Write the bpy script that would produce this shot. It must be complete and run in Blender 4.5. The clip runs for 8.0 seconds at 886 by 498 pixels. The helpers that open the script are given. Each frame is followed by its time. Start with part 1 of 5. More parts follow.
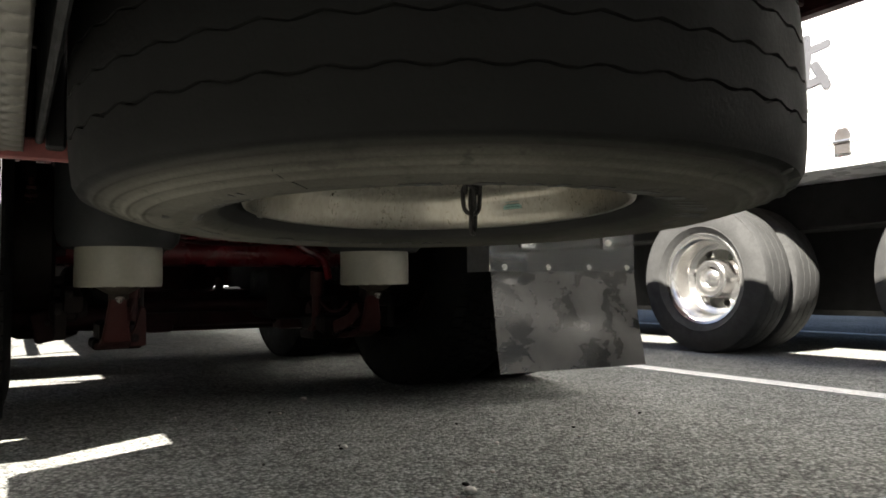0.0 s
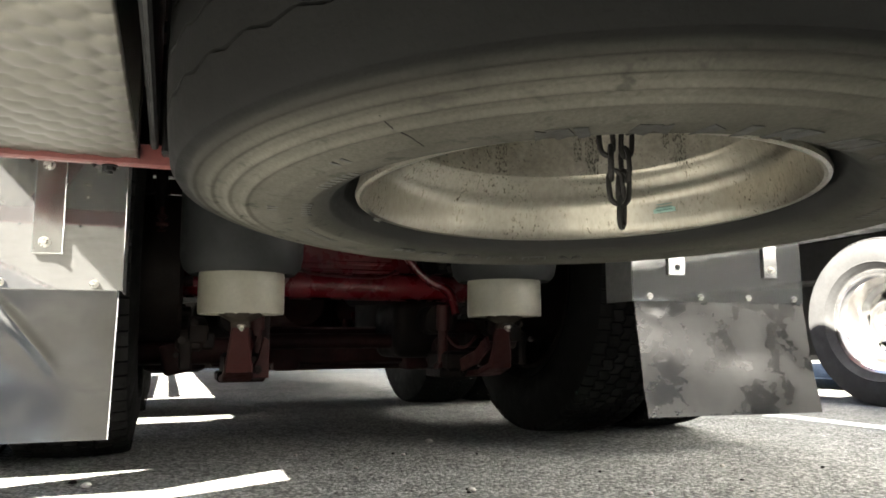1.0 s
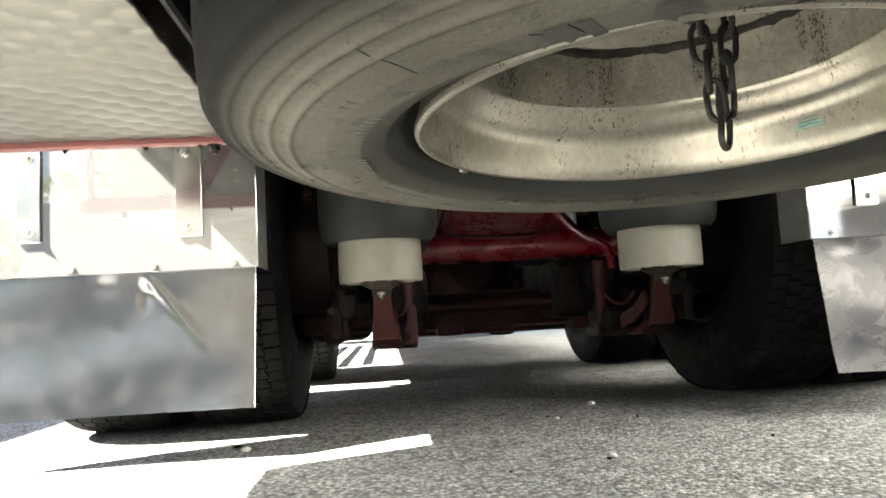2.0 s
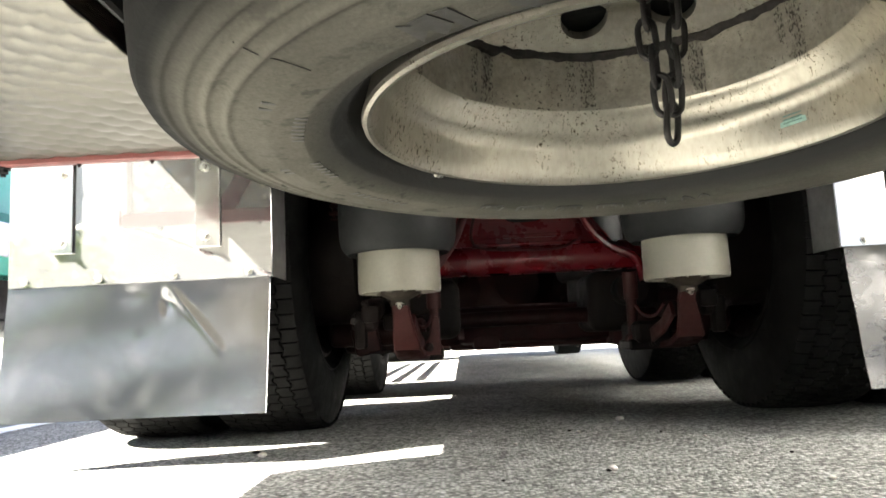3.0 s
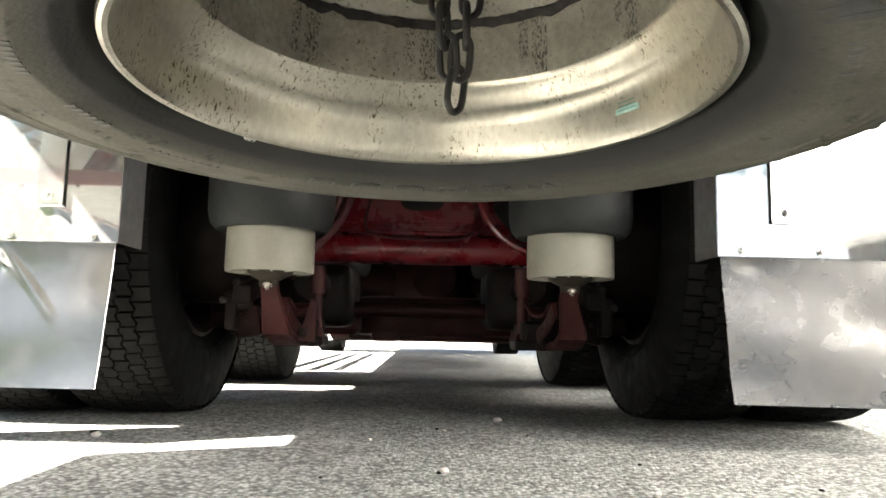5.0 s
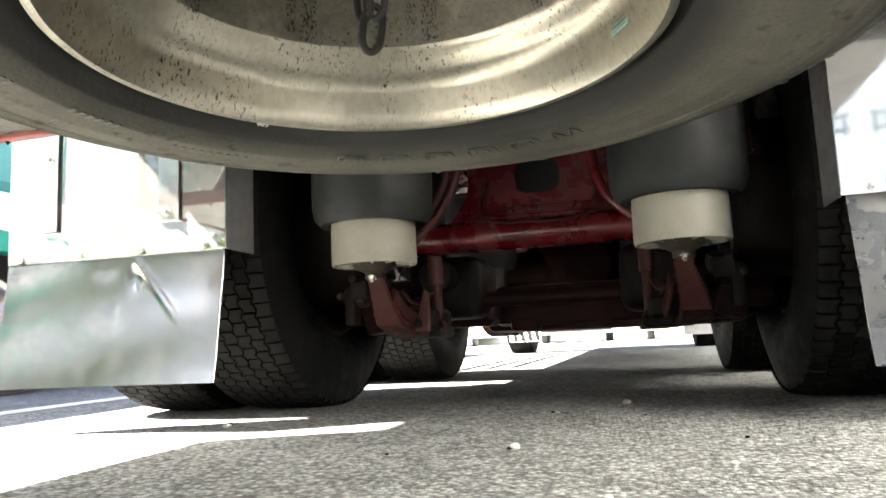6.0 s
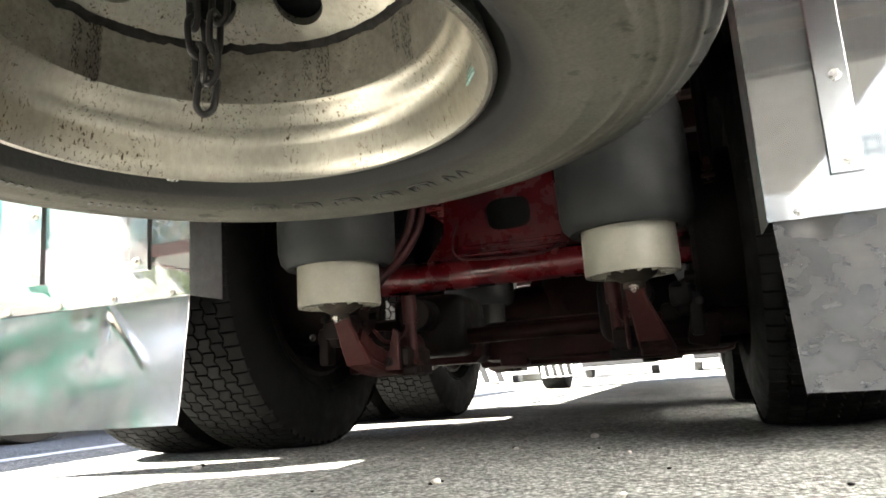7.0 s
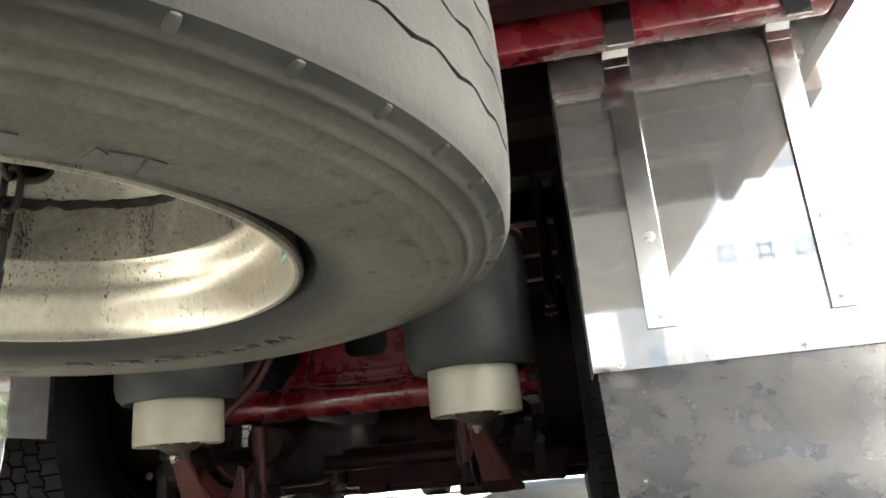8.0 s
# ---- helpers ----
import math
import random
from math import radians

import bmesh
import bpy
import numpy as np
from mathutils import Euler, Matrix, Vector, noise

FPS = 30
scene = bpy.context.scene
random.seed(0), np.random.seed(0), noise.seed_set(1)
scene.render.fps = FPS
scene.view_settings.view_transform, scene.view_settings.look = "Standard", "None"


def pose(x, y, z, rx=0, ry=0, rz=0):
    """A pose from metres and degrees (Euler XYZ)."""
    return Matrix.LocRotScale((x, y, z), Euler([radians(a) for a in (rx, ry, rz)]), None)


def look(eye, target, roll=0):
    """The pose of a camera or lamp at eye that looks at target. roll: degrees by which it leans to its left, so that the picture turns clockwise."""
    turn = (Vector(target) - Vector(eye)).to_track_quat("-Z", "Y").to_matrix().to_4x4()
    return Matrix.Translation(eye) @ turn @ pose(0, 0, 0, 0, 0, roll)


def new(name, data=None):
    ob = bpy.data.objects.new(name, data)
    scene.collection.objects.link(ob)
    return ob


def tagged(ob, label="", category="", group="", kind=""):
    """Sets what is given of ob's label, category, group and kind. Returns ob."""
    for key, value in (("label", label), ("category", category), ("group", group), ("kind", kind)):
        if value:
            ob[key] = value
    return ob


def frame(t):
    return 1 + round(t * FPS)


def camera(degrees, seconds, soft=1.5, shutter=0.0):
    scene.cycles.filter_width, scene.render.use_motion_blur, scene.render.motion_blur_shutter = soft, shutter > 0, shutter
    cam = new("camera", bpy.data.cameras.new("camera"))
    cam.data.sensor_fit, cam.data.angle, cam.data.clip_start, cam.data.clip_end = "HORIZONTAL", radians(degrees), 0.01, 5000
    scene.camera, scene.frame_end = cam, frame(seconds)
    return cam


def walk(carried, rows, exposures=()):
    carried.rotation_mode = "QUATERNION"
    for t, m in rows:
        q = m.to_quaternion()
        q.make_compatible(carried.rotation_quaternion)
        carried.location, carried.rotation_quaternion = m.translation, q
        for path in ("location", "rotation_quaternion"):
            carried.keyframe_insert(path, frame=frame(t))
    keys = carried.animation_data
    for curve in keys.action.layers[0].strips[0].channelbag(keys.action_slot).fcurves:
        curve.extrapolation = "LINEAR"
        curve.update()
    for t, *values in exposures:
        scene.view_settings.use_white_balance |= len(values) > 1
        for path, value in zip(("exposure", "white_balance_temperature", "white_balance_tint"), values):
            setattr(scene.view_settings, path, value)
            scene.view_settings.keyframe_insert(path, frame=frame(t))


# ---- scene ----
# Metres. x: to the truck's right, y: towards its cab, z: up. y = 0 is the plane of the rear mudguard plates.
cam = camera(63.0, 8.0, soft=1.7)
PATH = [
    (0, (-0.591, -1.751, 0.355), (0.433, -0.036, 0.458), -0.6),
    (0.2, (-0.606, -1.707, 0.342), (0.383, 0.029, 0.433), -0.9),
    (0.5, (-0.6, -1.662, 0.321), (0.365, 0.087, 0.411), -1.3),
    (0.8, (-0.565, -1.623, 0.304), (0.313, 0.166, 0.481), -0.9),
    (1, (-0.522, -1.598, 0.287), (0.179, 0.257, 0.548), -0.3),
    (1.2, (-0.493, -1.575, 0.275), (0.053, 0.331, 0.536), -0.0),
    (1.5, (-0.443, -1.563, 0.269), (-0.096, 0.398, 0.451), -0.6),
    (1.7, (-0.407, -1.552, 0.276), (-0.148, 0.425, 0.442), -1.9),
    (2.8, (-0.224, -1.558, 0.252), (-0.232, 0.427, 0.497), -3.0),
    (3, (-0.206, -1.561, 0.244), (-0.248, 0.424, 0.489), -2.8),
    (3.2, (-0.18, -1.558, 0.244), (-0.188, 0.429, 0.467), -2.8),
    (3.5, (-0.162, -1.552, 0.246), (-0.09, 0.439, 0.415), -3.0),
    (3.8, (-0.161, -1.54, 0.255), (-0.021, 0.451, 0.39), 0.1),
    (4, (-0.162, -1.535, 0.255), (0.039, 0.451, 0.373), 1.0),
    (4.2, (-0.14, -1.536, 0.256), (0.136, 0.441, 0.371), 2.2),
    (5.3, (0.069, -1.445, 0.219), (-0.023, 0.536, 0.474), 0.3),
    (5.5, (0.123, -1.436, 0.214), (-0.081, 0.538, 0.465), -0.4),
    (5.8, (0.199, -1.418, 0.194), (-0.186, 0.53, 0.436), -1.7),
    (6, (0.24, -1.404, 0.172), (-0.254, 0.517, 0.426), -2.6),
    (6.2, (0.286, -1.388, 0.159), (-0.324, 0.5, 0.407), -3.0),
    (6.5, (0.351, -1.387, 0.145), (-0.282, 0.491, 0.412), -3.6),
    (6.8, (0.42, -1.378, 0.15), (-0.223, 0.488, 0.473), -3.9),
    (7, (0.452, -1.383, 0.159), (-0.155, 0.488, 0.521), -4.1),
    (7.3, (0.503, -1.391, 0.177), (0.015, 0.52, 0.51), -4.9),
    (7.5, (0.518, -1.391, 0.184), (0.098, 0.536, 0.517), -5.2),
    (7.8, (0.549, -1.393, 0.2225), (0.219, 0.524, 0.687), -5.35),
    (8, (0.558, -1.394, 0.251), (0.278, 0.499, 0.833), -5.3),
]
EXPOSURES = [(0, 2.75, 6950, 9), (0.5, 3.60, 6950, 9), (1, 4.20, 6950, 9), (1.5, 4.75, 6950, 9), (3, 4.90, 6950, 9), (4, 4.95, 6950, 9), (5.5, 5.10, 6950, 9), (6.5, 4.98, 6950, 9), (7.5, 5.08, 6950, 9), (8, 5.08, 6950, 9)]
walk(cam, [(t, look(eye, target, roll)) for t, eye, target, roll in PATH], EXPOSURES)

# ---- light ----
SUN_TO = Vector((0.9, 0.38, -1.0)).normalized()
sun_data = bpy.data.lights.new("sun", "SUN")
sun_data.energy, sun_data.angle, sun_data.color = 5.0, radians(0.53), (1.0, 0.975, 0.94)
sun = new("sun", sun_data)
sun.matrix_world = look((-20, -5, 25), Vector((-20, -5, 25)) + SUN_TO)
sky_world = bpy.data.worlds.new("sky")
sky_world.use_nodes = True
scene.world = sky_world
sky_tree = sky_world.node_tree
sky = sky_tree.nodes.new("ShaderNodeTexSky")
sky.sky_type, sky.sun_disc = "NISHITA", False
sky.sun_elevation = math.asin(-SUN_TO.z)
sky.sun_rotation = math.atan2(-SUN_TO.x, -SUN_TO.y)
sky.dust_density, sky.ozone_density, sky.air_density = 1.2, 0.5, 0.7
sky_tree.links.new(sky.outputs["Color"], sky_tree.nodes["Background"].inputs["Color"])
sky_tree.nodes["Background"].inputs["Strength"].default_value = 0.05


# ---- materials ----
def material(name, colour, rough=0.5, metal=0.0, mottle=0.25, scale=12.0, grain=0.1, grain_scale=120.0, bump=0.0,
             bump_scale=200.0, rough_var=0.15, speck=None, spec=0.5, stretch=None):
    """A surface with stains (scale), fine grain (grain_scale), uneven gloss, relief, and specks of another colour."""
    m = bpy.data.materials.new(name)
    m.use_nodes = True
    tree, nodes, link = m.node_tree, m.node_tree.nodes, m.node_tree.links.new
    bsdf = nodes["Principled BSDF"]
    bsdf.inputs["Metallic"].default_value = metal
    bsdf.inputs["Specular IOR Level"].default_value = spec
    where = nodes.new("ShaderNodeTexCoord")
    place = where.outputs["Object"]
    if stretch:
        mapped = nodes.new("ShaderNodeMapping")
        mapped.inputs["Scale"].default_value = stretch
        link(place, mapped.inputs["Vector"])
        place = mapped.outputs["Vector"]

    def cloud(size, detail=4.0, roughness=0.6):
        n = nodes.new("ShaderNodeTexNoise")
        n.inputs["Scale"].default_value, n.inputs["Detail"].default_value, n.inputs["Roughness"].default_value = size, detail, roughness
        link(place, n.inputs["Vector"])
        return n.outputs["Fac"]

    def ranged(value, lo, hi, a=0.3, b=0.7):
        r = nodes.new("ShaderNodeMapRange")
        r.inputs["From Min"].default_value, r.inputs["From Max"].default_value = a, b
        r.inputs["To Min"].default_value, r.inputs["To Max"].default_value = lo, hi
        link(value, r.inputs["Value"])
        return r.outputs["Result"]

    def times(a, b):
        n = nodes.new("ShaderNodeMath")
        n.operation = "MULTIPLY"
        link(a, n.inputs[0]), link(b, n.inputs[1])
        return n.outputs[0]

    stains = cloud(scale)
    value = times(ranged(stains, 1 - mottle, 1 + mottle), ranged(cloud(grain_scale, 2.0), 1 - grain, 1 + grain))
    hue = nodes.new("ShaderNodeVectorMath")
    hue.operation = "SCALE"
    hue.inputs[0].default_value = colour
    link(value, hue.inputs["Scale"])
    colour_out = hue.outputs[0]
    if speck:
        tint, size, low, high = speck
        mix = nodes.new("ShaderNodeMix")
        mix.data_type = "RGBA"
        link(times(ranged(cloud(size, 3.0, 0.7), 0, 1, low, high), ranged(cloud(size * 0.07, 2.0), 0, 1, 0.4, 0.62)), mix.inputs["Factor"])
        link(colour_out, mix.inputs["A"])
        mix.inputs["B"].default_value = (*tint, 1)
        colour_out = mix.outputs["Result"]
    link(colour_out, bsdf.inputs["Base Color"])
    link(ranged(cloud(scale * 2.3), max(0.02, rough - rough_var), min(1.0, rough + rough_var)), bsdf.inputs["Roughness"])
    if bump:
        b = nodes.new("ShaderNodeBump")
        b.inputs["Strength"].default_value, b.inputs["Distance"].default_value = 1.0, bump
        link(cloud(bump_scale, 3.0), b.inputs["Height"])
        link(b.outputs["Normal"], bsdf.inputs["Normal"])
    return m


def asphalt_material():
    """Worn asphalt: dark binder, pale and dark stones of 4 to 12 mm, patches of polish."""
    m = bpy.data.materials.new("asphalt")
    m.use_nodes = True
    nodes, link = m.node_tree.nodes, m.node_tree.links.new
    bsdf = nodes["Principled BSDF"]
    where = nodes.new("ShaderNodeTexCoord").outputs["Object"]

    def node(kind, **inputs):
        n = nodes.new(kind)
        for key, v in inputs.items():
            n.inputs[key].default_value = v
        return n

    stones = node("ShaderNodeTexVoronoi", Scale=120.0)
    small = node("ShaderNodeTexVoronoi", Scale=330.0)
    wide = node("ShaderNodeTexNoise", Scale=1.3, Detail=5.0)
    mid = node("ShaderNodeTexNoise", Scale=9.0, Detail=4.0)
    for n in (stones, small, wide, mid):
        link(where, n.inputs["Vector"])
    tint = nodes.new("ShaderNodeSeparateColor")
    link(stones.outputs["Color"], tint.inputs["Color"])
    ramp = nodes.new("ShaderNodeValToRGB")
    ramp.color_ramp.elements[0].position, ramp.color_ramp.elements[0].color = 0.0, (0.126, 0.127, 0.121, 1)
    ramp.color_ramp.elements[1].position, ramp.color_ramp.elements[1].color = 1.0, (0.336, 0.338, 0.32, 1)
    e = ramp.color_ramp.elements.new(0.6)
    e.color = (0.228, 0.23, 0.217, 1)
    link(tint.outputs["Red"], ramp.inputs["Fac"])
    ramp2 = nodes.new("ShaderNodeMapRange")
    ramp2.inputs["From Min"].default_value, ramp2.inputs["From Max"].default_value = 0.3, 0.7
    ramp2.inputs["To Min"].default_value, ramp2.inputs["To Max"].default_value = 0.75, 1.25
    mix = nodes.new("ShaderNodeMath")
    mix.operation = "ADD"
    half = nodes.new("ShaderNodeMath")
    half.operation = "MULTIPLY"
    half.inputs[1].default_value = 0.5
    link(wide.outputs["Fac"], mix.inputs[0]), link(mid.outputs["Fac"], mix.inputs[1])
    link(mix.outputs[0], half.inputs[0]), link(half.outputs[0], ramp2.inputs["Value"])
    hue = nodes.new("ShaderNodeVectorMath")
    hue.operation = "SCALE"
    gaps = nodes.new("ShaderNodeMapRange")
    gaps.inputs["From Min"].default_value, gaps.inputs["From Max"].default_value = 0.3, 0.75
    gaps.inputs["To Min"].default_value, gaps.inputs["To Max"].default_value = 1.12, 0.55
    link(stones.outputs["Distance"], gaps.inputs["Value"])
    seams = nodes.new("ShaderNodeVectorMath")
    seams.operation = "SCALE"
    link(ramp.outputs["Color"], seams.inputs[0]), link(gaps.outputs["Result"], seams.inputs["Scale"])
    link(seams.outputs[0], hue.inputs[0]), link(ramp2.outputs["Result"], hue.inputs["Scale"])
    link(hue.outputs[0], bsdf.inputs["Base Color"])
    bsdf.inputs["Roughness"].default_value = 0.95
    bsdf.inputs["Specular IOR Level"].default_value = 0.0
    height = nodes.new("ShaderNodeMath")
    height.operation = "MULTIPLY_ADD"
    height.inputs[1].default_value = 0.5
    link(small.outputs["Distance"], height.inputs[0]), link(stones.outputs["Distance"], height.inputs[2])
    bump = nodes.new("ShaderNodeBump")
    bump.invert = True
    bump.inputs["Strength"].default_value, bump.inputs["Distance"].default_value = 1.0, 0.003
    link(height.outputs[0], bump.inputs["Height"]), link(bump.outputs["Normal"], bsdf.inputs["Normal"])
    return m


ASPHALT = asphalt_material()
LINE = material("road_paint", (0.62, 0.62, 0.6), 0.7, mottle=0.15, scale=25, grain=0.3, grain_scale=180, bump=0.002, speck=((0.1, 0.1, 0.1), 90, 0.6, 0.68))
MIRROR = material("polished_stainless", (0.33, 0.33, 0.325), 0.045, 0.82, mottle=0.05, scale=6, grain=0.02, rough_var=0.025, bump=0.0002, bump_scale=6)


def filmed_material(name, clean, dust, gloss, dull, film_low, film_high, wiped, metal, shift, warp):
    """Thin stainless sheet: a mirror under a cloudy film of dry dust, with clusters of patches wiped clean."""
    m = bpy.data.materials.new(name)
    m.use_nodes = True
    nodes, link = m.node_tree.nodes, m.node_tree.links.new
    bsdf = nodes["Principled BSDF"]
    where = nodes.new("ShaderNodeTexCoord").outputs["Object"]

    def ranged(value, lo, hi, a, b):
        r = nodes.new("ShaderNodeMapRange")
        for key, v in (("From Min", a), ("From Max", b), ("To Min", lo), ("To Max", hi)):
            r.inputs[key].default_value = v
        link(value, r.inputs["Value"])
        return r.outputs["Result"]

    def cloud(size, detail, rough, bend, lo, hi, a, b, stretch=(1, 1, 1)):
        place = nodes.new("ShaderNodeMapping")
        place.inputs["Location"].default_value, place.inputs["Scale"].default_value = shift, stretch
        link(where, place.inputs["Vector"])
        n = nodes.new("ShaderNodeTexNoise")
        n.inputs["Scale"].default_value, n.inputs["Detail"].default_value = size, detail
        n.inputs["Roughness"].default_value, n.inputs["Distortion"].default_value = rough, bend
        link(place.outputs["Vector"], n.inputs["Vector"])
        return ranged(n.outputs["Fac"], lo, hi, a, b)

    def maths(kind, a, b):
        n = nodes.new("ShaderNodeMath")
        n.operation = kind
        link(a, n.inputs[0]), link(b, n.inputs[1])
        return n.outputs[0]

    zone = cloud(6.5, 2.0, 0.5, 0.3, 1.0, 1.0 - wiped, 0.4, 0.56)
    blot = cloud(21, 5.0, 0.6, 0.2, 1.0, 0.0, 0.36, 0.66, (0.8, 1, 1.0))
    wipes = cloud(60, 3.0, 0.55, 0.0, 1.0, 0.75, 0.5, 0.72, (0.15, 1, 2.2))
    film = cloud(9.0, 5.0, 0.6, 0.4, film_low, film_high, 0.36, 0.6)
    cover = maths("MULTIPLY", maths("MULTIPLY", maths("MAXIMUM", zone, blot), film), wipes)
    mix = nodes.new("ShaderNodeMix")
    mix.data_type = "RGBA"
    mix.inputs["A"].default_value, mix.inputs["B"].default_value = (*clean, 1), (*dust, 1)
    link(cover, mix.inputs["Factor"])
    link(mix.outputs["Result"], bsdf.inputs["Base Color"])
    link(ranged(cover, gloss, dull, 0.0, 1.0), bsdf.inputs["Roughness"])
    link(ranged(cover, 1.0, metal, 0.0, 1.0), bsdf.inputs["Metallic"])
    bsdf.inputs["Specular IOR Level"].default_value = 0.2
    bump = nodes.new("ShaderNodeBump")
    bump.inputs["Strength"].default_value, bump.inputs["Distance"].default_value = 1.0, warp
    link(cloud(5.0, 2.0, 0.5, 0.5, 0, 1, 0, 1), bump.inputs["Height"]), link(bump.outputs["Normal"], bsdf.inputs["Normal"])
    return m


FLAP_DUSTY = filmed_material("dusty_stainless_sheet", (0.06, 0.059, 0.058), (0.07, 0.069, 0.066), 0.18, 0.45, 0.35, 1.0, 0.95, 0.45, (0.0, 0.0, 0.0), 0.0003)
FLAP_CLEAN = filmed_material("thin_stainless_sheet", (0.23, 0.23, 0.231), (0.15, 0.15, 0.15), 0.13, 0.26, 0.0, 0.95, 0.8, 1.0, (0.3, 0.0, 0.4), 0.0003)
BRUSHED = material("brushed_stainless", (0.55, 0.55, 0.54), 0.2, 1.0, mottle=0.05, scale=10, grain=0.04, rough_var=0.03)
PALE_SHEET = material("pale_sheet_metal", (0.2, 0.195, 0.185), 0.45, 0.2, mottle=0.1, scale=4, grain=0.05)
DULL = material("dull_stainless", (0.3, 0.3, 0.3), 0.55, 1.0, mottle=0.1, scale=12, grain=0.05)
PLYWOOD = material("dusty_plywood", (0.08, 0.045, 0.038), 0.8, mottle=0.2, scale=3, grain=0.15, grain_scale=40, stretch=(1, 0.15, 1))
ARM_RED = material("dusty_red_paint", (0.028, 0.0066, 0.006), 0.6, spec=0.2, mottle=0.3, scale=12, grain=0.15, bump=0.0006, bump_scale=80)
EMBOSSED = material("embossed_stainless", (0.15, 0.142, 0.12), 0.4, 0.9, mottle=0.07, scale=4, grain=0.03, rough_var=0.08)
# front panel's copy: glossier, its colour lifted in place of light it catches
EMBOSSED_BRIGHT = material("brightened_embossed_stainless", (0.55, 0.52, 0.43), 0.2, 0.95, mottle=0.07, scale=4, grain=0.03)
RUBBER = material("tyre_rubber", (0.012, 0.012, 0.012), 0.7, mottle=0.3, scale=9, grain=0.15, bump=0.0006, bump_scale=300)
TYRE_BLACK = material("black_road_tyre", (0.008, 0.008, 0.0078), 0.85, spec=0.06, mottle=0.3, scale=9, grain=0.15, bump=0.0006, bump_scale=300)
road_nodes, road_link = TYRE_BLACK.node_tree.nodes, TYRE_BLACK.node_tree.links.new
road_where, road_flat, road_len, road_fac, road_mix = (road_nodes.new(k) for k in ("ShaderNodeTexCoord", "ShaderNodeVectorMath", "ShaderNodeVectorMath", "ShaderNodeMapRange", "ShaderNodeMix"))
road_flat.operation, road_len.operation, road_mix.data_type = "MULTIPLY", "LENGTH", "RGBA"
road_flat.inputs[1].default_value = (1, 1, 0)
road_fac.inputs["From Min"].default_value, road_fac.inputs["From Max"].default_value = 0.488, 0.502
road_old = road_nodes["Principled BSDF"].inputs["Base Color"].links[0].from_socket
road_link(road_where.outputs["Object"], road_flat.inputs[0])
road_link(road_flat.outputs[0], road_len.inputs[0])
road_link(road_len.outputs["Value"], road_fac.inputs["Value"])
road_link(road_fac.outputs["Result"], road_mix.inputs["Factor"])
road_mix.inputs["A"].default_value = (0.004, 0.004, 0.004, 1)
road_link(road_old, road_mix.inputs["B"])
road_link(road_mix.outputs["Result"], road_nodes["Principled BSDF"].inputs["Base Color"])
DUSTY = material("dusty_rubber", (0.096, 0.092, 0.077), 0.85, spec=0.05, speck=((0.04, 0.039, 0.034), 26, 0.58, 0.66), mottle=0.22, scale=5, grain=0.12, grain_scale=220, bump=0.0007, bump_scale=160)
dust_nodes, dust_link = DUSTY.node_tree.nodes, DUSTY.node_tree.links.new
dust_where, dust_flat, dust_len, bead_fac, bead_mix = (dust_nodes.new(k) for k in ("ShaderNodeTexCoord", "ShaderNodeVectorMath", "ShaderNodeVectorMath", "ShaderNodeMapRange", "ShaderNodeMix"))
dust_flat.operation, dust_len.operation, bead_mix.data_type = "MULTIPLY", "LENGTH", "RGBA"
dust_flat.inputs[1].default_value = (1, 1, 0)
# sidewall colour is darker towards the bead
bead_fac.inputs["From Min"].default_value, bead_fac.inputs["From Max"].default_value = 0.334, 0.378
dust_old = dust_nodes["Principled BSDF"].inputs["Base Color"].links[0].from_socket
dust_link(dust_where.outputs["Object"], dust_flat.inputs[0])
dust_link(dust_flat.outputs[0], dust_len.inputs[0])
dust_link(dust_len.outputs["Value"], bead_fac.inputs["Value"])
dust_link(bead_fac.outputs["Result"], bead_mix.inputs["Factor"])
bead_mix.inputs["A"].default_value = (0.034, 0.034, 0.033, 1)
dust_link(dust_old, bead_mix.inputs["B"])
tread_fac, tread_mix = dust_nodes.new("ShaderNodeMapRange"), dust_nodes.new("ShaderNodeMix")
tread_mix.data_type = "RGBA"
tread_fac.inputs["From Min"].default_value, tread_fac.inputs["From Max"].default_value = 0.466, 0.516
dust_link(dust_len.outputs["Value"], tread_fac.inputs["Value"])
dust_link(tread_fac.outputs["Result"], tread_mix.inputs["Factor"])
dust_link(bead_mix.outputs["Result"], tread_mix.inputs["A"])
# tread colour imitates light and shade: +x flank lighter, elsewhere darker, with uneven edge
lit_flank_split, lit_flank_noise, lit_flank_sum, lit_flank_fac, lit_flank_mix = (dust_nodes.new(k) for k in ("ShaderNodeSeparateXYZ", "ShaderNodeTexNoise", "ShaderNodeMath", "ShaderNodeMapRange", "ShaderNodeMix"))
lit_flank_noise.inputs["Scale"].default_value, lit_flank_noise.inputs["Detail"].default_value = 4.5, 5.0
lit_flank_sum.operation, lit_flank_sum.inputs[1].default_value, lit_flank_mix.data_type = "MULTIPLY_ADD", 0.5, "RGBA"
lit_flank_fac.inputs["From Min"].default_value, lit_flank_fac.inputs["From Max"].default_value = 0.48, 0.8
dust_link(dust_where.outputs["Object"], lit_flank_split.inputs[0])
dust_link(dust_where.outputs["Object"], lit_flank_noise.inputs["Vector"])
dust_link(lit_flank_noise.outputs["Fac"], lit_flank_sum.inputs[0])
dust_link(lit_flank_split.outputs["X"], lit_flank_sum.inputs[2])
dust_link(lit_flank_sum.outputs[0], lit_flank_fac.inputs["Value"])
dust_link(lit_flank_fac.outputs["Result"], lit_flank_mix.inputs["Factor"])
lit_flank_mix.inputs["A"].default_value, lit_flank_mix.inputs["B"].default_value = (0.012, 0.012, 0.0116, 1), (0.06, 0.06, 0.057, 1)
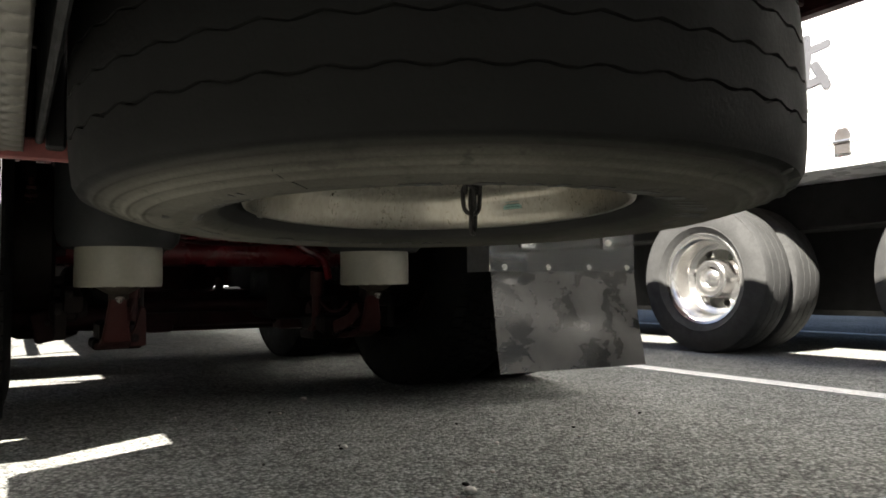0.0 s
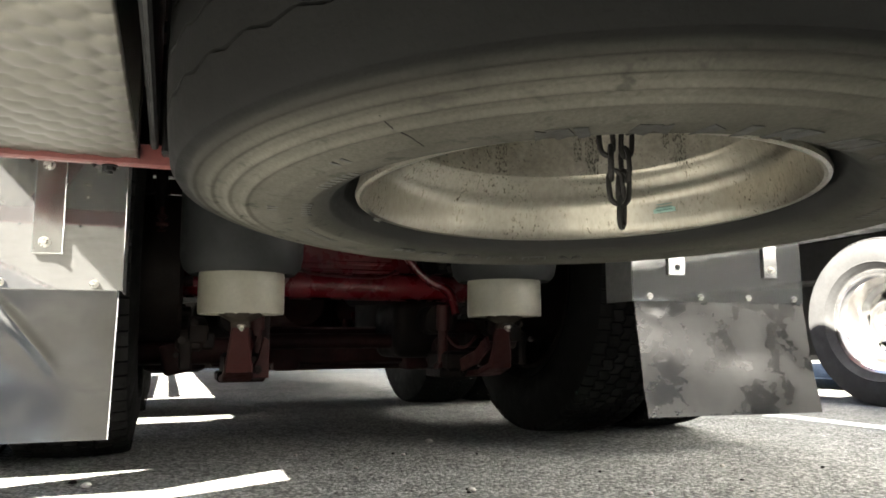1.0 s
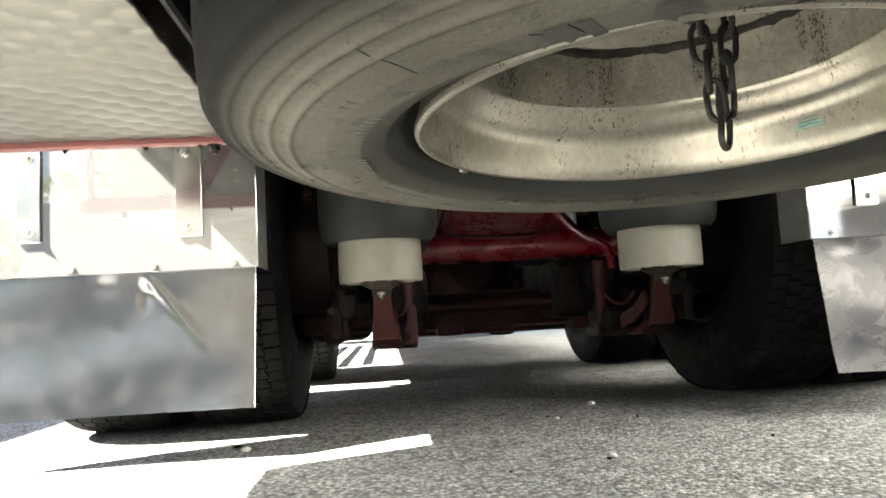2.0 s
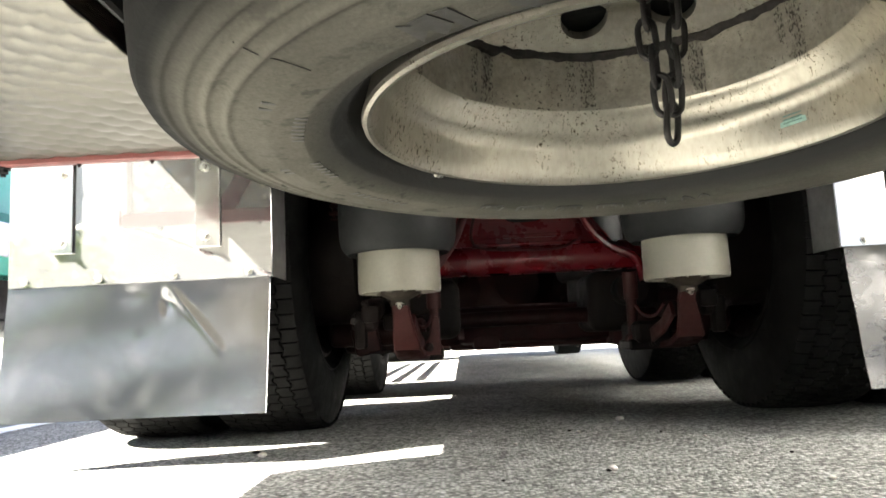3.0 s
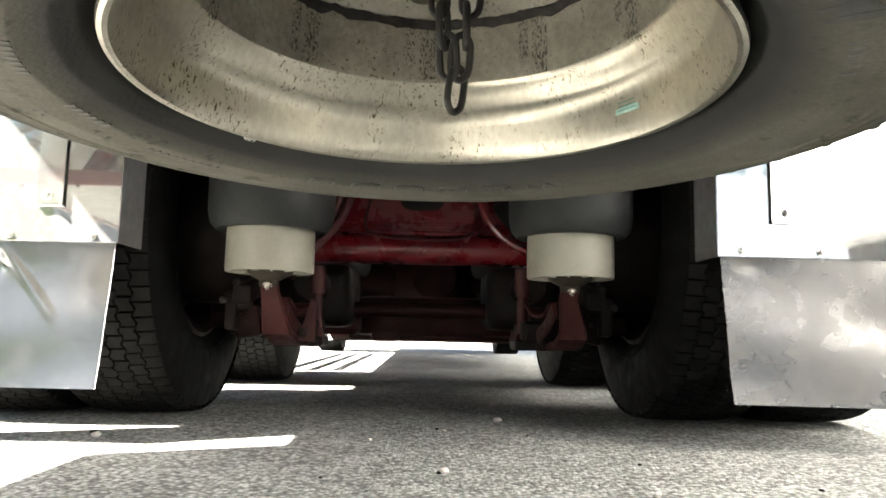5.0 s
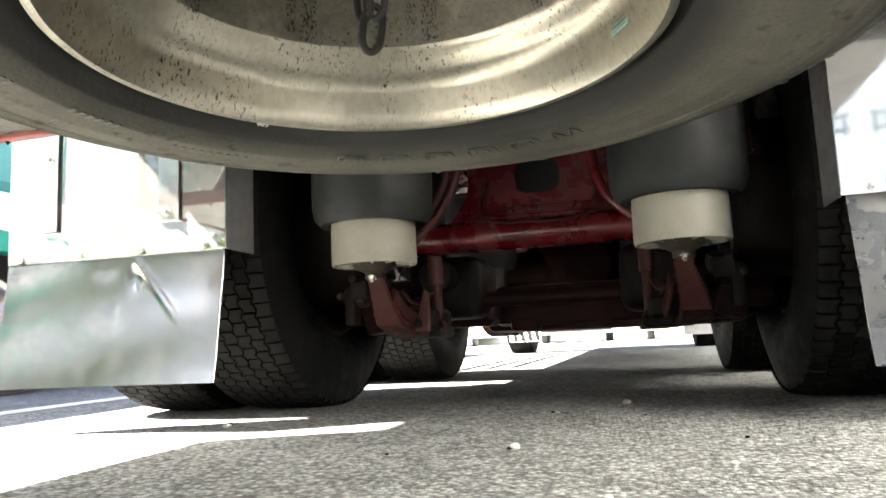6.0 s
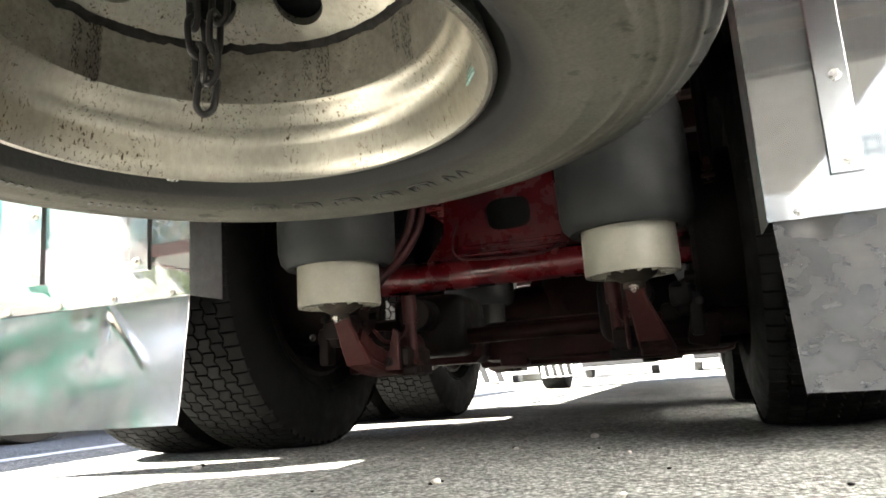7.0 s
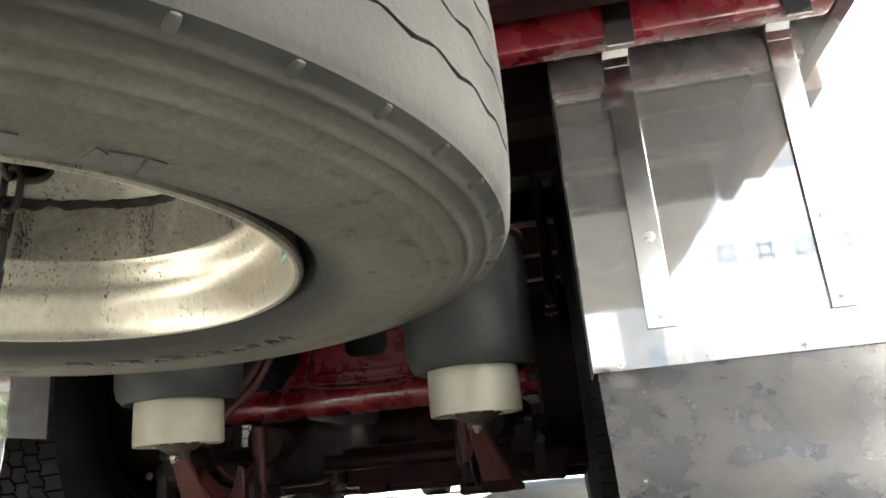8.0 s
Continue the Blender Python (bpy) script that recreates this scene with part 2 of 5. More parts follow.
dust_link(lit_flank_mix.outputs["Result"], tread_mix.inputs["B"])
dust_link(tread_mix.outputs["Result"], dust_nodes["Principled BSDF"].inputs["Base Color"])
LUG_RUBBER = material("shoulder_lug_rubber", (0.045, 0.045, 0.042), 0.8, spec=0.1, mottle=0.2, scale=30, grain=0.12)
PATCH = material("dark_rubber_marking", (0.034, 0.033, 0.029), 0.7, mottle=0.2, scale=20, grain=0.1)
DUSTY_DARK = material("rubber_marking", (0.05, 0.049, 0.044), 0.7, mottle=0.2, scale=20, grain=0.1)
BELLOWS = material("bellows_rubber", (0.0135, 0.0145, 0.0145), 0.65, spec=0.2, mottle=0.2, scale=8, grain=0.1, bump=0.0004)
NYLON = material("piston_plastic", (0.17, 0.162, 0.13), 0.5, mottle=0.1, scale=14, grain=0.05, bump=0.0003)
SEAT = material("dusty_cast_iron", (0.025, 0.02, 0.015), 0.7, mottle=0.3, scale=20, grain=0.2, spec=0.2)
NYLON_DARK = material("dark_piston_plastic", (0.018, 0.016, 0.014), 0.6, mottle=0.3, scale=14)
RED = material("red_gloss_paint", (0.085, 0.004, 0.0068), 0.28, mottle=0.25, scale=7, grain=0.08, rough_var=0.12, bump=0.0005, bump_scale=60)
GREY_RUBBER = material("weathered_rubber", (0.03, 0.03, 0.029), 0.8, mottle=0.2, scale=9, grain=0.15, bump=0.0006, bump_scale=200)
# paler red: light reflected onto the panel edge is put into its colour
RED_PALE = material("pale_red_paint", (0.15, 0.04, 0.036), 0.45, mottle=0.2, scale=9, grain=0.1)
RED_DIRTY = material("grimy_red_paint", (0.024, 0.0052, 0.0052), 0.6, spec=0.2, mottle=0.4, scale=8, grain=0.2, bump=0.001, bump_scale=60)
MAROON = material("oily_dark_red", (0.015, 0.0045, 0.0042), 0.6, spec=0.15, mottle=0.45, scale=9, grain=0.2, bump=0.001, bump_scale=60)
GREASE = material("greasy_iron", (0.007, 0.0048, 0.0042), 0.6, spec=0.12, mottle=0.4, scale=9, grain=0.2, bump=0.001, bump_scale=70)
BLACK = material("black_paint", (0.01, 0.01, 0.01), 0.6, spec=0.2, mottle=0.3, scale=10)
STEEL = material("zinc_bolt", (0.55, 0.54, 0.5), 0.32, 1.0, mottle=0.2, scale=80, grain=0.1)
RIM = material("speckled_silver_rim", (0.35, 0.327, 0.275), 0.34, 0.9, mottle=0.12, scale=9, grain=0.1, rough_var=0.06, bump=0.00012, bump_scale=150,
               speck=((0.06, 0.042, 0.026), 260, 0.585, 0.615), stretch=(1, 1, 0.42))
# rim well gets a duller copy of the rim colour, imitating shade
RIM_SHADE = material("shade_toned_rim_well", (0.3, 0.28, 0.236), 0.5, 0.7, mottle=0.25, scale=14, grain=0.15, speck=((0.03, 0.022, 0.015), 200, 0.61, 0.64))
RUST = material("rust_streak", (0.014, 0.011, 0.009), 0.8, mottle=0.4, scale=30, grain=0.3, bump=0.001, bump_scale=150)
STREAK = bpy.data.materials.new("drip_stain")
STREAK.use_nodes = True
stain_nodes, stain_link = STREAK.node_tree.nodes, STREAK.node_tree.links.new
stain_bsdf = stain_nodes["Principled BSDF"]
stain_bsdf.inputs["Base Color"].default_value, stain_bsdf.inputs["Roughness"].default_value = (0.03, 0.024, 0.018, 1), 0.8
stain_where, stain_map, stain_noise, stain_range = (stain_nodes.new(k) for k in ("ShaderNodeTexCoord", "ShaderNodeMapping", "ShaderNodeTexNoise", "ShaderNodeMapRange"))
stain_map.inputs["Scale"].default_value = (1, 1, 0.45)
stain_noise.inputs["Scale"].default_value, stain_noise.inputs["Detail"].default_value = 420.0, 3.0
stain_range.inputs["From Min"].default_value, stain_range.inputs["From Max"].default_value, stain_range.inputs["To Max"].default_value = 0.48, 0.64, 0.8
stain_link(stain_where.outputs["Object"], stain_map.inputs["Vector"])
stain_link(stain_map.outputs["Vector"], stain_noise.inputs["Vector"])
stain_link(stain_noise.outputs["Fac"], stain_range.inputs["Value"])
stain_link(stain_range.outputs["Result"], stain_bsdf.inputs["Alpha"])
CHAIN = material("chain_iron", (0.03, 0.028, 0.026), 0.5, 0.6, mottle=0.3, scale=40, grain=0.2)
STICKER = material("faded_sticker", (0.32, 0.5, 0.45), 0.6, mottle=0.2, scale=60)
STICKER_INK = material("sticker_ink", (0.12, 0.22, 0.2), 0.6, mottle=0.2, scale=60)
WHITE = material("white_truck_paint", (0.8, 0.8, 0.79), 0.3, mottle=0.04, scale=2, grain=0.02)
GREY = material("grey_lettering", (0.075, 0.075, 0.08), 0.4, mottle=0.06, scale=8)
GREEN = material("green_truck_paint", (0.02, 0.36, 0.24), 0.35, mottle=0.08, scale=4)
TEAL = material("teal_tarpaulin", (0.06, 0.26, 0.23), 0.6, mottle=0.12, scale=3, bump=0.002, bump_scale=12)
CHROME = material("chromed_wheel", (0.62, 0.61, 0.59), 0.2, 0.92, mottle=0.05, scale=8, rough_var=0.05)
STONE = material("pale_pebble", (0.45, 0.42, 0.38), 0.8, mottle=0.3, scale=60, bump=0.001)
HEDGE = material("clipped_hedge", (0.07, 0.085, 0.05), 0.8, mottle=0.4, scale=6, grain=0.3, grain_scale=30)
LEAF = material("tree_leaves", (0.12, 0.16, 0.05), 0.6, mottle=0.4, scale=3, grain=0.2, grain_scale=20)
CONCRETE = material("pale_concrete", (0.42, 0.41, 0.39), 0.85, mottle=0.15, scale=1.5, grain=0.1)
# pale colour stands in for sky reflected in the glass
GLASS_PALE = material("sky_toned_window", (0.3, 0.33, 0.36), 0.15, mottle=0.1)
GLASS_DARK = material("dark_window", (0.02, 0.025, 0.03), 0.08, mottle=0.1)


# ---- mesh helpers ----
def bm_add(bm, tmp, m=None):
    """Moves the mesh tmp into bm, at the pose m."""
    if m is not None:
        bmesh.ops.transform(tmp, matrix=m, verts=tmp.verts)
    made = {v: bm.verts.new(v.co) for v in tmp.verts}
    for f in tmp.faces:
        try:
            bm.faces.new([made[v] for v in f.verts])
        except ValueError:
            pass
    tmp.free()
    return bm


def box(bm, size, m, bevel=0.003, segments=1):
    tmp = bmesh.new()
    bmesh.ops.create_cube(tmp, size=1.0)
    bmesh.ops.transform(tmp, matrix=Matrix.Diagonal((*size, 1)), verts=tmp.verts)
    if bevel:
        bmesh.ops.bevel(tmp, geom=tmp.edges[:], offset=min(bevel, min(size) * 0.45), segments=segments, affect="EDGES", profile=0.5)
    return bm_add(bm, tmp, m)


def at(x, y, z, rx=0, ry=0, rz=0):
    return pose(x, y, z, rx, ry, rz)


def revolve(bm, profile, m=None, seg=48, close=False, turn=360.0):
    """Turns a profile of (radius, height) about z."""
    tmp = bmesh.new()
    rings = []
    full = turn >= 359.9
    count = seg if full else seg + 1
    for r, z in profile:
        rings.append([tmp.verts.new((r * math.cos(radians(turn) * i / seg), r * math.sin(radians(turn) * i / seg), z)) for i in range(count)])
    pairs = list(zip(rings, rings[1:])) + ([(rings[-1], rings[0])] if close else [])
    for a, b in pairs:
        for i in range(seg):
            j = (i + 1) % count
            tmp.faces.new((a[i], a[j], b[j], b[i]))
    if not close:
        for ring, r in ((rings[0], profile[0][0]), (rings[-1], profile[-1][0])):
            if r < 1e-4:
                bmesh.ops.pointmerge(tmp, verts=ring, merge_co=ring[0].co)
    bmesh.ops.recalc_face_normals(tmp, faces=tmp.faces[:])
    return bm_add(bm, tmp, m)


def rod(bm, r, h, m, seg=20, bevel=0.002):
    """A solid round bar along z, its middle at m."""
    b = min(bevel, r * 0.4, h * 0.4)
    return revolve(bm, [(0, -h / 2), (r - b, -h / 2), (r, -h / 2 + b), (r, h / 2 - b), (r - b, h / 2), (0, h / 2)], m, seg)


def pipe(bm, points, r, seg=10, closed=False):
    """A round tube through points, smoothed."""
    pts = [Vector(p) for p in points]
    fine = []
    n = len(pts)
    for i in range(n if closed else n - 1):
        p0, p1, p2, p3 = (pts[k % n] if closed else pts[min(max(k, 0), n - 1)] for k in (i - 1, i, i + 1, i + 2))
        for k in range(6):
            u = k / 6
            fine.append(0.5 * (2 * p1 + (p2 - p0) * u + (2 * p0 - 5 * p1 + 4 * p2 - p3) * u * u + (3 * p1 - p0 - 3 * p2 + p3) * u ** 3))
    if not closed:
        fine.append(pts[-1])
    rings, side = [], None
    for i, p in enumerate(fine):
        a, b = (fine[i - 1], fine[(i + 1) % len(fine)]) if closed else (fine[max(i - 1, 0)], fine[min(i + 1, len(fine) - 1)])
        way = (b - a).normalized()
        side = (way.orthogonal() if side is None else side - way * side.dot(way)).normalized()
        up = way.cross(side)
        rings.append([bm.verts.new(p + r * (math.cos(2 * math.pi * k / seg) * side + math.sin(2 * math.pi * k / seg) * up)) for k in range(seg)])
    for a, b in list(zip(rings, rings[1:])) + ([(rings[-1], rings[0])] if closed else []):
        for k in range(seg):
            bm.faces.new((a[k], a[(k + 1) % seg], b[(k + 1) % seg], b[k]))
    if not closed:
        bm.faces.new(rings[0][::-1]), bm.faces.new(rings[-1])
    return bm


def slab(bm, outline, depth, m, bevel=0.0):
    """A flat plate from an outline in x, z, with its thickness along y."""
    tmp = bmesh.new()
    a = [tmp.verts.new((x, -depth / 2, z)) for x, z in outline]
    b = [tmp.verts.new((x, depth / 2, z)) for x, z in outline]
    tmp.faces.new(a), tmp.faces.new(b[::-1])
    for i in range(len(a)):
        j = (i + 1) % len(a)
        tmp.faces.new((a[j], a[i], b[i], b[j]))
    bmesh.ops.recalc_face_normals(tmp, faces=tmp.faces[:])
    if bevel:
        bmesh.ops.bevel(tmp, geom=tmp.edges[:], offset=bevel, segments=1, affect="EDGES")
    return bm_add(bm, tmp, m)


def loft(bm, stations, thickness):
    """A bent flat bar through stations of (place, width), its width along x."""
    rings = []
    for i, (p, w) in enumerate(stations):
        a, b = Vector(stations[max(i - 1, 0)][0]), Vector(stations[min(i + 1, len(stations) - 1)][0])
        way = (b - a).normalized()
        up = Vector((1, 0, 0)).cross(way).normalized()
        p = Vector(p)
        c = min(0.004, thickness * 0.3, w * 0.3)
        rings.append([bm.verts.new(p + Vector((u, 0, 0)) + up * v) for u, v in (
            (-w / 2 + c, -thickness / 2), (w / 2 - c, -thickness / 2), (w / 2, -thickness / 2 + c), (w / 2, thickness / 2 - c),
            (w / 2 - c, thickness / 2), (-w / 2 + c, thickness / 2), (-w / 2, thickness / 2 - c), (-w / 2, -thickness / 2 + c))])
    for a, b in zip(rings, rings[1:]):
        for k in range(8):
            bm.faces.new((a[k], a[(k + 1) % 8], b[(k + 1) % 8], b[k]))
    bm.faces.new(rings[0][::-1]), bm.faces.new(rings[-1])
    bmesh.ops.recalc_face_normals(bm, faces=bm.faces[:])
    return bm


def mesh_of(name, bm, stuff):
    data = bpy.data.meshes.new(name)
    bm.normal_update()
    bm.to_mesh(data)
    bm.free()
    data.materials.append(stuff)
    data.polygons.foreach_set("use_smooth", [True] * len(data.polygons))
    data.set_sharp_from_angle(angle=radians(35))
    return data


def part(name, bm, stuff, parent, label="", m=None):
    """Links a mesh as one part of a thing. bm: a bmesh, or mesh data to share."""
    data = bm if isinstance(bm, bpy.types.Mesh) else mesh_of(name, bm, stuff)
    ob = new(name, data)
    ob.parent = parent
    if m is not None:
        ob.matrix_basis = m
    return tagged(ob, label)


def thing(name, label, category, m=None, group="", kind=""):
    ob = new(name)
    ob.empty_display_size = 0.1
    ob.matrix_basis = m or Matrix()
    return tagged(ob, label, category, group, kind)


def solid(name, bm, stuff, label, category, group="", kind="", m=None):
    ob = new(name, mesh_of(name, bm, stuff))
    if m is not None:
        ob.matrix_basis = m
    return tagged(ob, label, category, group, kind)


def bar_mesh(size, shared={}):
    """A bevelled grey bar, shared between alike bars."""
    if size not in shared:
        bm = bmesh.new()
        box(bm, size, at(0, 0, 0), 0.004)
        shared[size] = mesh_of("bar", bm, DULL)
    return shared[size]


def bolt(parent, m, r=0.008, stuff=None, name="bolt", shared={}):
    """A hexagon bolt head on a washer, its axis along the pose's z."""
    key = (r, (stuff or STEEL).name)
    if key not in shared:
        bm = bmesh.new()
        revolve(bm, [(0, 0), (r * 1.35, 0), (r * 1.35, r * 0.25), (0, r * 0.25)], None, 20)
        revolve(bm, [(0, r * 0.25), (r, r * 0.25), (r, r * 0.9), (r * 0.85, r * 1.05), (0, r * 1.05)], None, 6)
        revolve(bm, [(0, r), (r * 0.5, r), (r * 0.5, r * 1.6), (0, r * 1.6)], None, 12)
        shared[key] = mesh_of(name, bm, stuff or STEEL)
    return part(name, shared[key], None, parent, m=m)


# ---- tyres and wheels ----
def tyre_mesh(name, R, bead, half_section, half_tread, ribs, groove, depth, pitches, zig, cut, stuff, ridges=(), soft=False):
    """A tyre about z. Ribs run round it between zigzag grooves; cut > 0 splits the ribs into blocks."""
    rows = []  # radius, height, phase, cut by lateral grooves, zigzag weight

    def side(sign):
        span = R - bead
        shape = [(0.0, 0.60), (0.04, 0.67), (0.1, 0.8), (0.18, 0.91), (0.3, 0.985), (0.45, 1.0), (0.6, 0.98), (0.74, 0.93), (0.84, 0.885), (0.91, 0.85), (0.945, 0.835)]
        out = [(bead + u * span, w * half_section) for u, w in shape]
        fine = []
        if soft:
            for r in np.arange(bead, out[-1][0], 0.002):
                w = float(np.interp(r, [p[0] for p in out], [p[1] for p in out]))
                swell = sum(max(0.0, math.cos(min(1.0, abs(r - q) / 0.006) * math.pi / 2)) ** 2 for q in ridges)
                fine.append((float(r), w + 0.0027 * swell))
            return [(r, sign * w, 0.0, 0, 0.0) for r, w in fine + [out[-1]]]
        for (r0, w0), (r1, w1) in zip(out, out[1:]):
            fine += [(r0, w0)]
            for q in ridges:
                if r0 < q <= r1:
                    w = w0 + (w1 - w0) * (q - r0) / (r1 - r0)
                    fine += [(q - 0.0035, w + 0.0002), (q - 0.0012, w + 0.0028), (q + 0.0022, w + 0.0022), (q + 0.004, w - 0.0008)]
        fine.append(out[-1])
        return [(r, sign * w, 0.0, 0, 0.0) for r, w in fine]

    rows += side(-1)
    width = (2 * half_tread - (ribs - 1) * groove) / ribs
    for j in range(ribs):
        w0 = -half_tread + j * (width + groove)
        w1 = w0 + width
        phase = 0.37 * j % 1.0
        edge = lambda w: R - 0.007 * (abs(w) / half_tread) ** 2.5
        if j == 0:
            rows.append((R - 0.0105, w0 - 0.0055, phase, 1, 0.0))
        rows.append((edge(w0), w0, phase, 1, 0.0 if j == 0 else 1.0))
        rows.append((edge(w0 + width / 2), w0 + width / 2, phase, 1, 0.5))
        rows.append((edge(w1), w1, phase, 1, 0.0 if j == ribs - 1 else 1.0))
        if j < ribs - 1:
            rows.append((edge(w1) - depth, w1 + groove * 0.2, phase, 0, 1.0))
            rows.append((edge(w1) - depth, w1 + groove * 0.8, 0.37 * (j + 1) % 1.0, 0, 1.0))
        else:
            rows.append((R - 0.0105, w1 + 0.0055, phase, 1, 0.0))
    rows += side(1)[::-1]
    steps = [0.0, 0.3, 0.6, 0.9 - cut, 0.9, 0.96] if cut else [0.0, 0.25, 0.5, 0.75]
    sunk = [0, 0, 0, 0, 1, 1] if cut else [0, 0, 0, 0]
    n = len(steps)
    verts, faces = [], []
    for r, w, phase, is_cut, weight in rows:
        for p in range(pitches):
            for k in range(n):
                u = p + steps[k]
                a = 2 * math.pi * (u + phase) / pitches
                f = (u + phase) % 1.0
                tri = 4 * abs(f - 0.5) - 1
                rr = r - (depth * 0.8 if is_cut and sunk[k] else 0.0)
                verts.append((rr * math.cos(a), rr * math.sin(a), w + zig * weight * tri))
    total = pitches * n
    for i in range(len(rows) - 1):
        for j in range(total):
            k = (j + 1) % total
            faces.append((i * total + j, i * total + k, (i + 1) * total + k, (i + 1) * total + j))
    data = bpy.data.meshes.new(name)
    data.from_pydata(verts, [], faces)
    data.update()
    data.materials.append(stuff)
    data.polygons.foreach_set("use_smooth", [True] * len(faces))
    data.set_sharp_from_angle(angle=radians(38))
    return data


def perforated(bm, count, r_in, r_out, r_mid, hole, height, seg=16):
    """A ring with round holes in it; height(r) gives its dish."""
    half = math.pi / count
    for c in range(count):
        base = 2 * math.pi * c / count
        inner, outer = [], []
        for k in range(seg):
            a = 2 * math.pi * k / seg
            ca, sa = math.cos(a), math.sin(a)
            inner.append((r_mid + hole * ca, hole * sa / r_mid))
            s = 1 / max(abs(ca), abs(sa))
            u, v = ca * s, sa * s
            outer.append((r_mid + (r_out - r_mid) * u if u > 0 else r_mid + (r_mid - r_in) * u, v * half))
        place = lambda r, th: (r * math.cos(base + th), r * math.sin(base + th), height(r))
        vi = [bm.verts.new(place(*p)) for p in inner]
        vo = [bm.verts.new(place(*p)) for p in outer]
        vd = [bm.verts.new((v.co.x, v.co.y, v.co.z + 0.012)) for v in vi]
        for k in range(seg):
            j = (k + 1) % seg
            bm.faces.new((vo[k], vo[j], vi[j], vi[k]))
            bm.faces.new((vi[k], vi[j], vd[j], vd[k]))
    bmesh.ops.remove_doubles(bm, verts=bm.verts[:], dist=0.0008)
    bmesh.ops.recalc_face_normals(bm, faces=bm.faces[:])
    return bm


def thick(profile, t=0.004):
    """Closes a thin profile into a sheet of thickness t, offset to its left."""
    back = []
    for i, (r, z) in enumerate(profile):
        (r0, z0), (r1, z1) = profile[max(i - 1, 0)], profile[min(i + 1, len(profile) - 1)]
        d = math.hypot(r1 - r0, z1 - z0) or 1
        back.append((r + t * (z1 - z0) / d, z - t * (r1 - r0) / d))
    return profile + back[::-1]


# ---- ground ----
bm = bmesh.new()
bmesh.ops.create_grid(bm, x_segments=8, y_segments=8, size=400.0)
ground = solid("ground", bm, ASPHALT, "worn grey asphalt of a parking area", "ground", kind="structure")
for x0, x1, y0, y1 in ((1.675, 1.775, -9, 0.68), (4.31, 4.41, -9, 9), (-1.86, -1.76, -9, 9)):
    bm = bmesh.new()
    box(bm, (x1 - x0, y1 - y0, 0.006), at((x0 + x1) / 2, (y0 + y1) / 2, 0.001), 0.002)
    solid("parking_line", bm, LINE, "worn white painted parking bay line on asphalt", "road marking", "parking lines", "structure")

# ---- the truck with the red chassis ----
truck = thing("truck", "truck with red chassis, polished stainless mudguards and air suspension", "truck")
AXLE, AXLE_2, HUB = 0.63, 1.95, 0.51

bm = bmesh.new()
box(bm, (2.4, 9.46, 0.1), at(0, 3.63, 1.23), 0.01)
deck = part("deck", bm, PLYWOOD, truck, "dusty plywood underside of the cargo deck")
for k in range(22):
    bm = bmesh.new()
    box(bm, (2.3, 0.07, 0.12), at(0, -1.06 + 0.43 * k, 1.125), 0.004)
    part("joist", bm, MAROON, deck, "grimy red deck joist")
for s in (-1, 1):
    bm = bmesh.new()
    # left rail runs on behind, unseen, to keep sun off ground and spare tyre
    back = 2.4 if s < 0 else 0.0
    box(bm, (0.05, 9.46 + back, 0.7), at(s * 1.195, 3.63 - back / 2, 1.4), 0.008)
    part("side_rail", bm, RED_DIRTY, truck, "side rail of the deck")
    bm = bmesh.new()
    box(bm, (0.012, 8.8, 0.26), at(s * 0.43, 4.0, 0.93), 0.003)
    for z in (0.806, 1.054):
        box(bm, (0.085, 8.8, 0.012), at(s * 0.392, 4.0, z), 0.003)
    part("frame_rail", bm, RED, truck, "red painted steel channel")
bm = bmesh.new()
box(bm, (2.44, 2.25, 0.09), at(0, -2.23, 1.178), 0.006)
part("tail_floor", bm, PALE_SHEET, truck, "pale metal underside of the tail overhang")
# unseen panel placed to fill a dark wedge mirrored in the right mudguard
bm = bmesh.new()
box(bm, (0.1, 0.65, 0.16), at(1.285, -0.775, 1.19), 0.02, 2)
part("wedge_panel", bm, PLYWOOD, truck, "unseen brown panel added to darken the mudguard reflection")
bm = bmesh.new()
box(bm, (2.3, 0.06, 0.085), at(0, -0.1, 1.062), 0.008, 2)
part("rear_beam", bm, RED, truck, "red crossbeam above the mudguards")

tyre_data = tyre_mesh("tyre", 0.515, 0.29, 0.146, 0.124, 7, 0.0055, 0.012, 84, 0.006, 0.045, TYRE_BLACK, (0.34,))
bm = bmesh.new()
rim_profile = [(0.302, 0.108), (0.296, 0.112), (0.288, 0.1), (0.278, 0.07), (0.262, 0.05), (0.25, 0.03), (0.25, -0.06), (0.262, -0.08), (0.28, -0.1), (0.296, -0.112), (0.302, -0.108)]
revolve(bm, thick(rim_profile, 0.006), None, 48, True)
revolve(bm, thick([(0.25, -0.02), (0.2, -0.07), (0.13, -0.075), (0.0, -0.075)], 0.01), None, 48)
wheel_rim_data = mesh_of("rim", bm, GREASE)
bm = bmesh.new()
revolve(bm, [(0, 0.13), (0.2, 0.13), (0.21, 0.12), (0.21, -0.05), (0.19, -0.06), (0.0, -0.06)], None, 40)
for k in range(10):
    rod(bm, 0.014, 0.03, at(0.16 * math.cos(k * math.pi / 5), 0.16 * math.sin(k * math.pi / 5), 0.14), 8)
drum_data = mesh_of("brake_drum", bm, GREASE)


def axle_wheel(x, y, spin):
    """One road wheel of the truck, its dished side outwards."""
    wheel = part("wheel", wheel_rim_data, None, truck, "black dual road wheel", at(x, y, HUB, 0, 90 if x > 0 else -90, 0) @ at(0, 0, 0, 0, 0, spin))
    part("tyre", tyre_data, None, wheel, "black block-tread truck tyre")
    return wheel


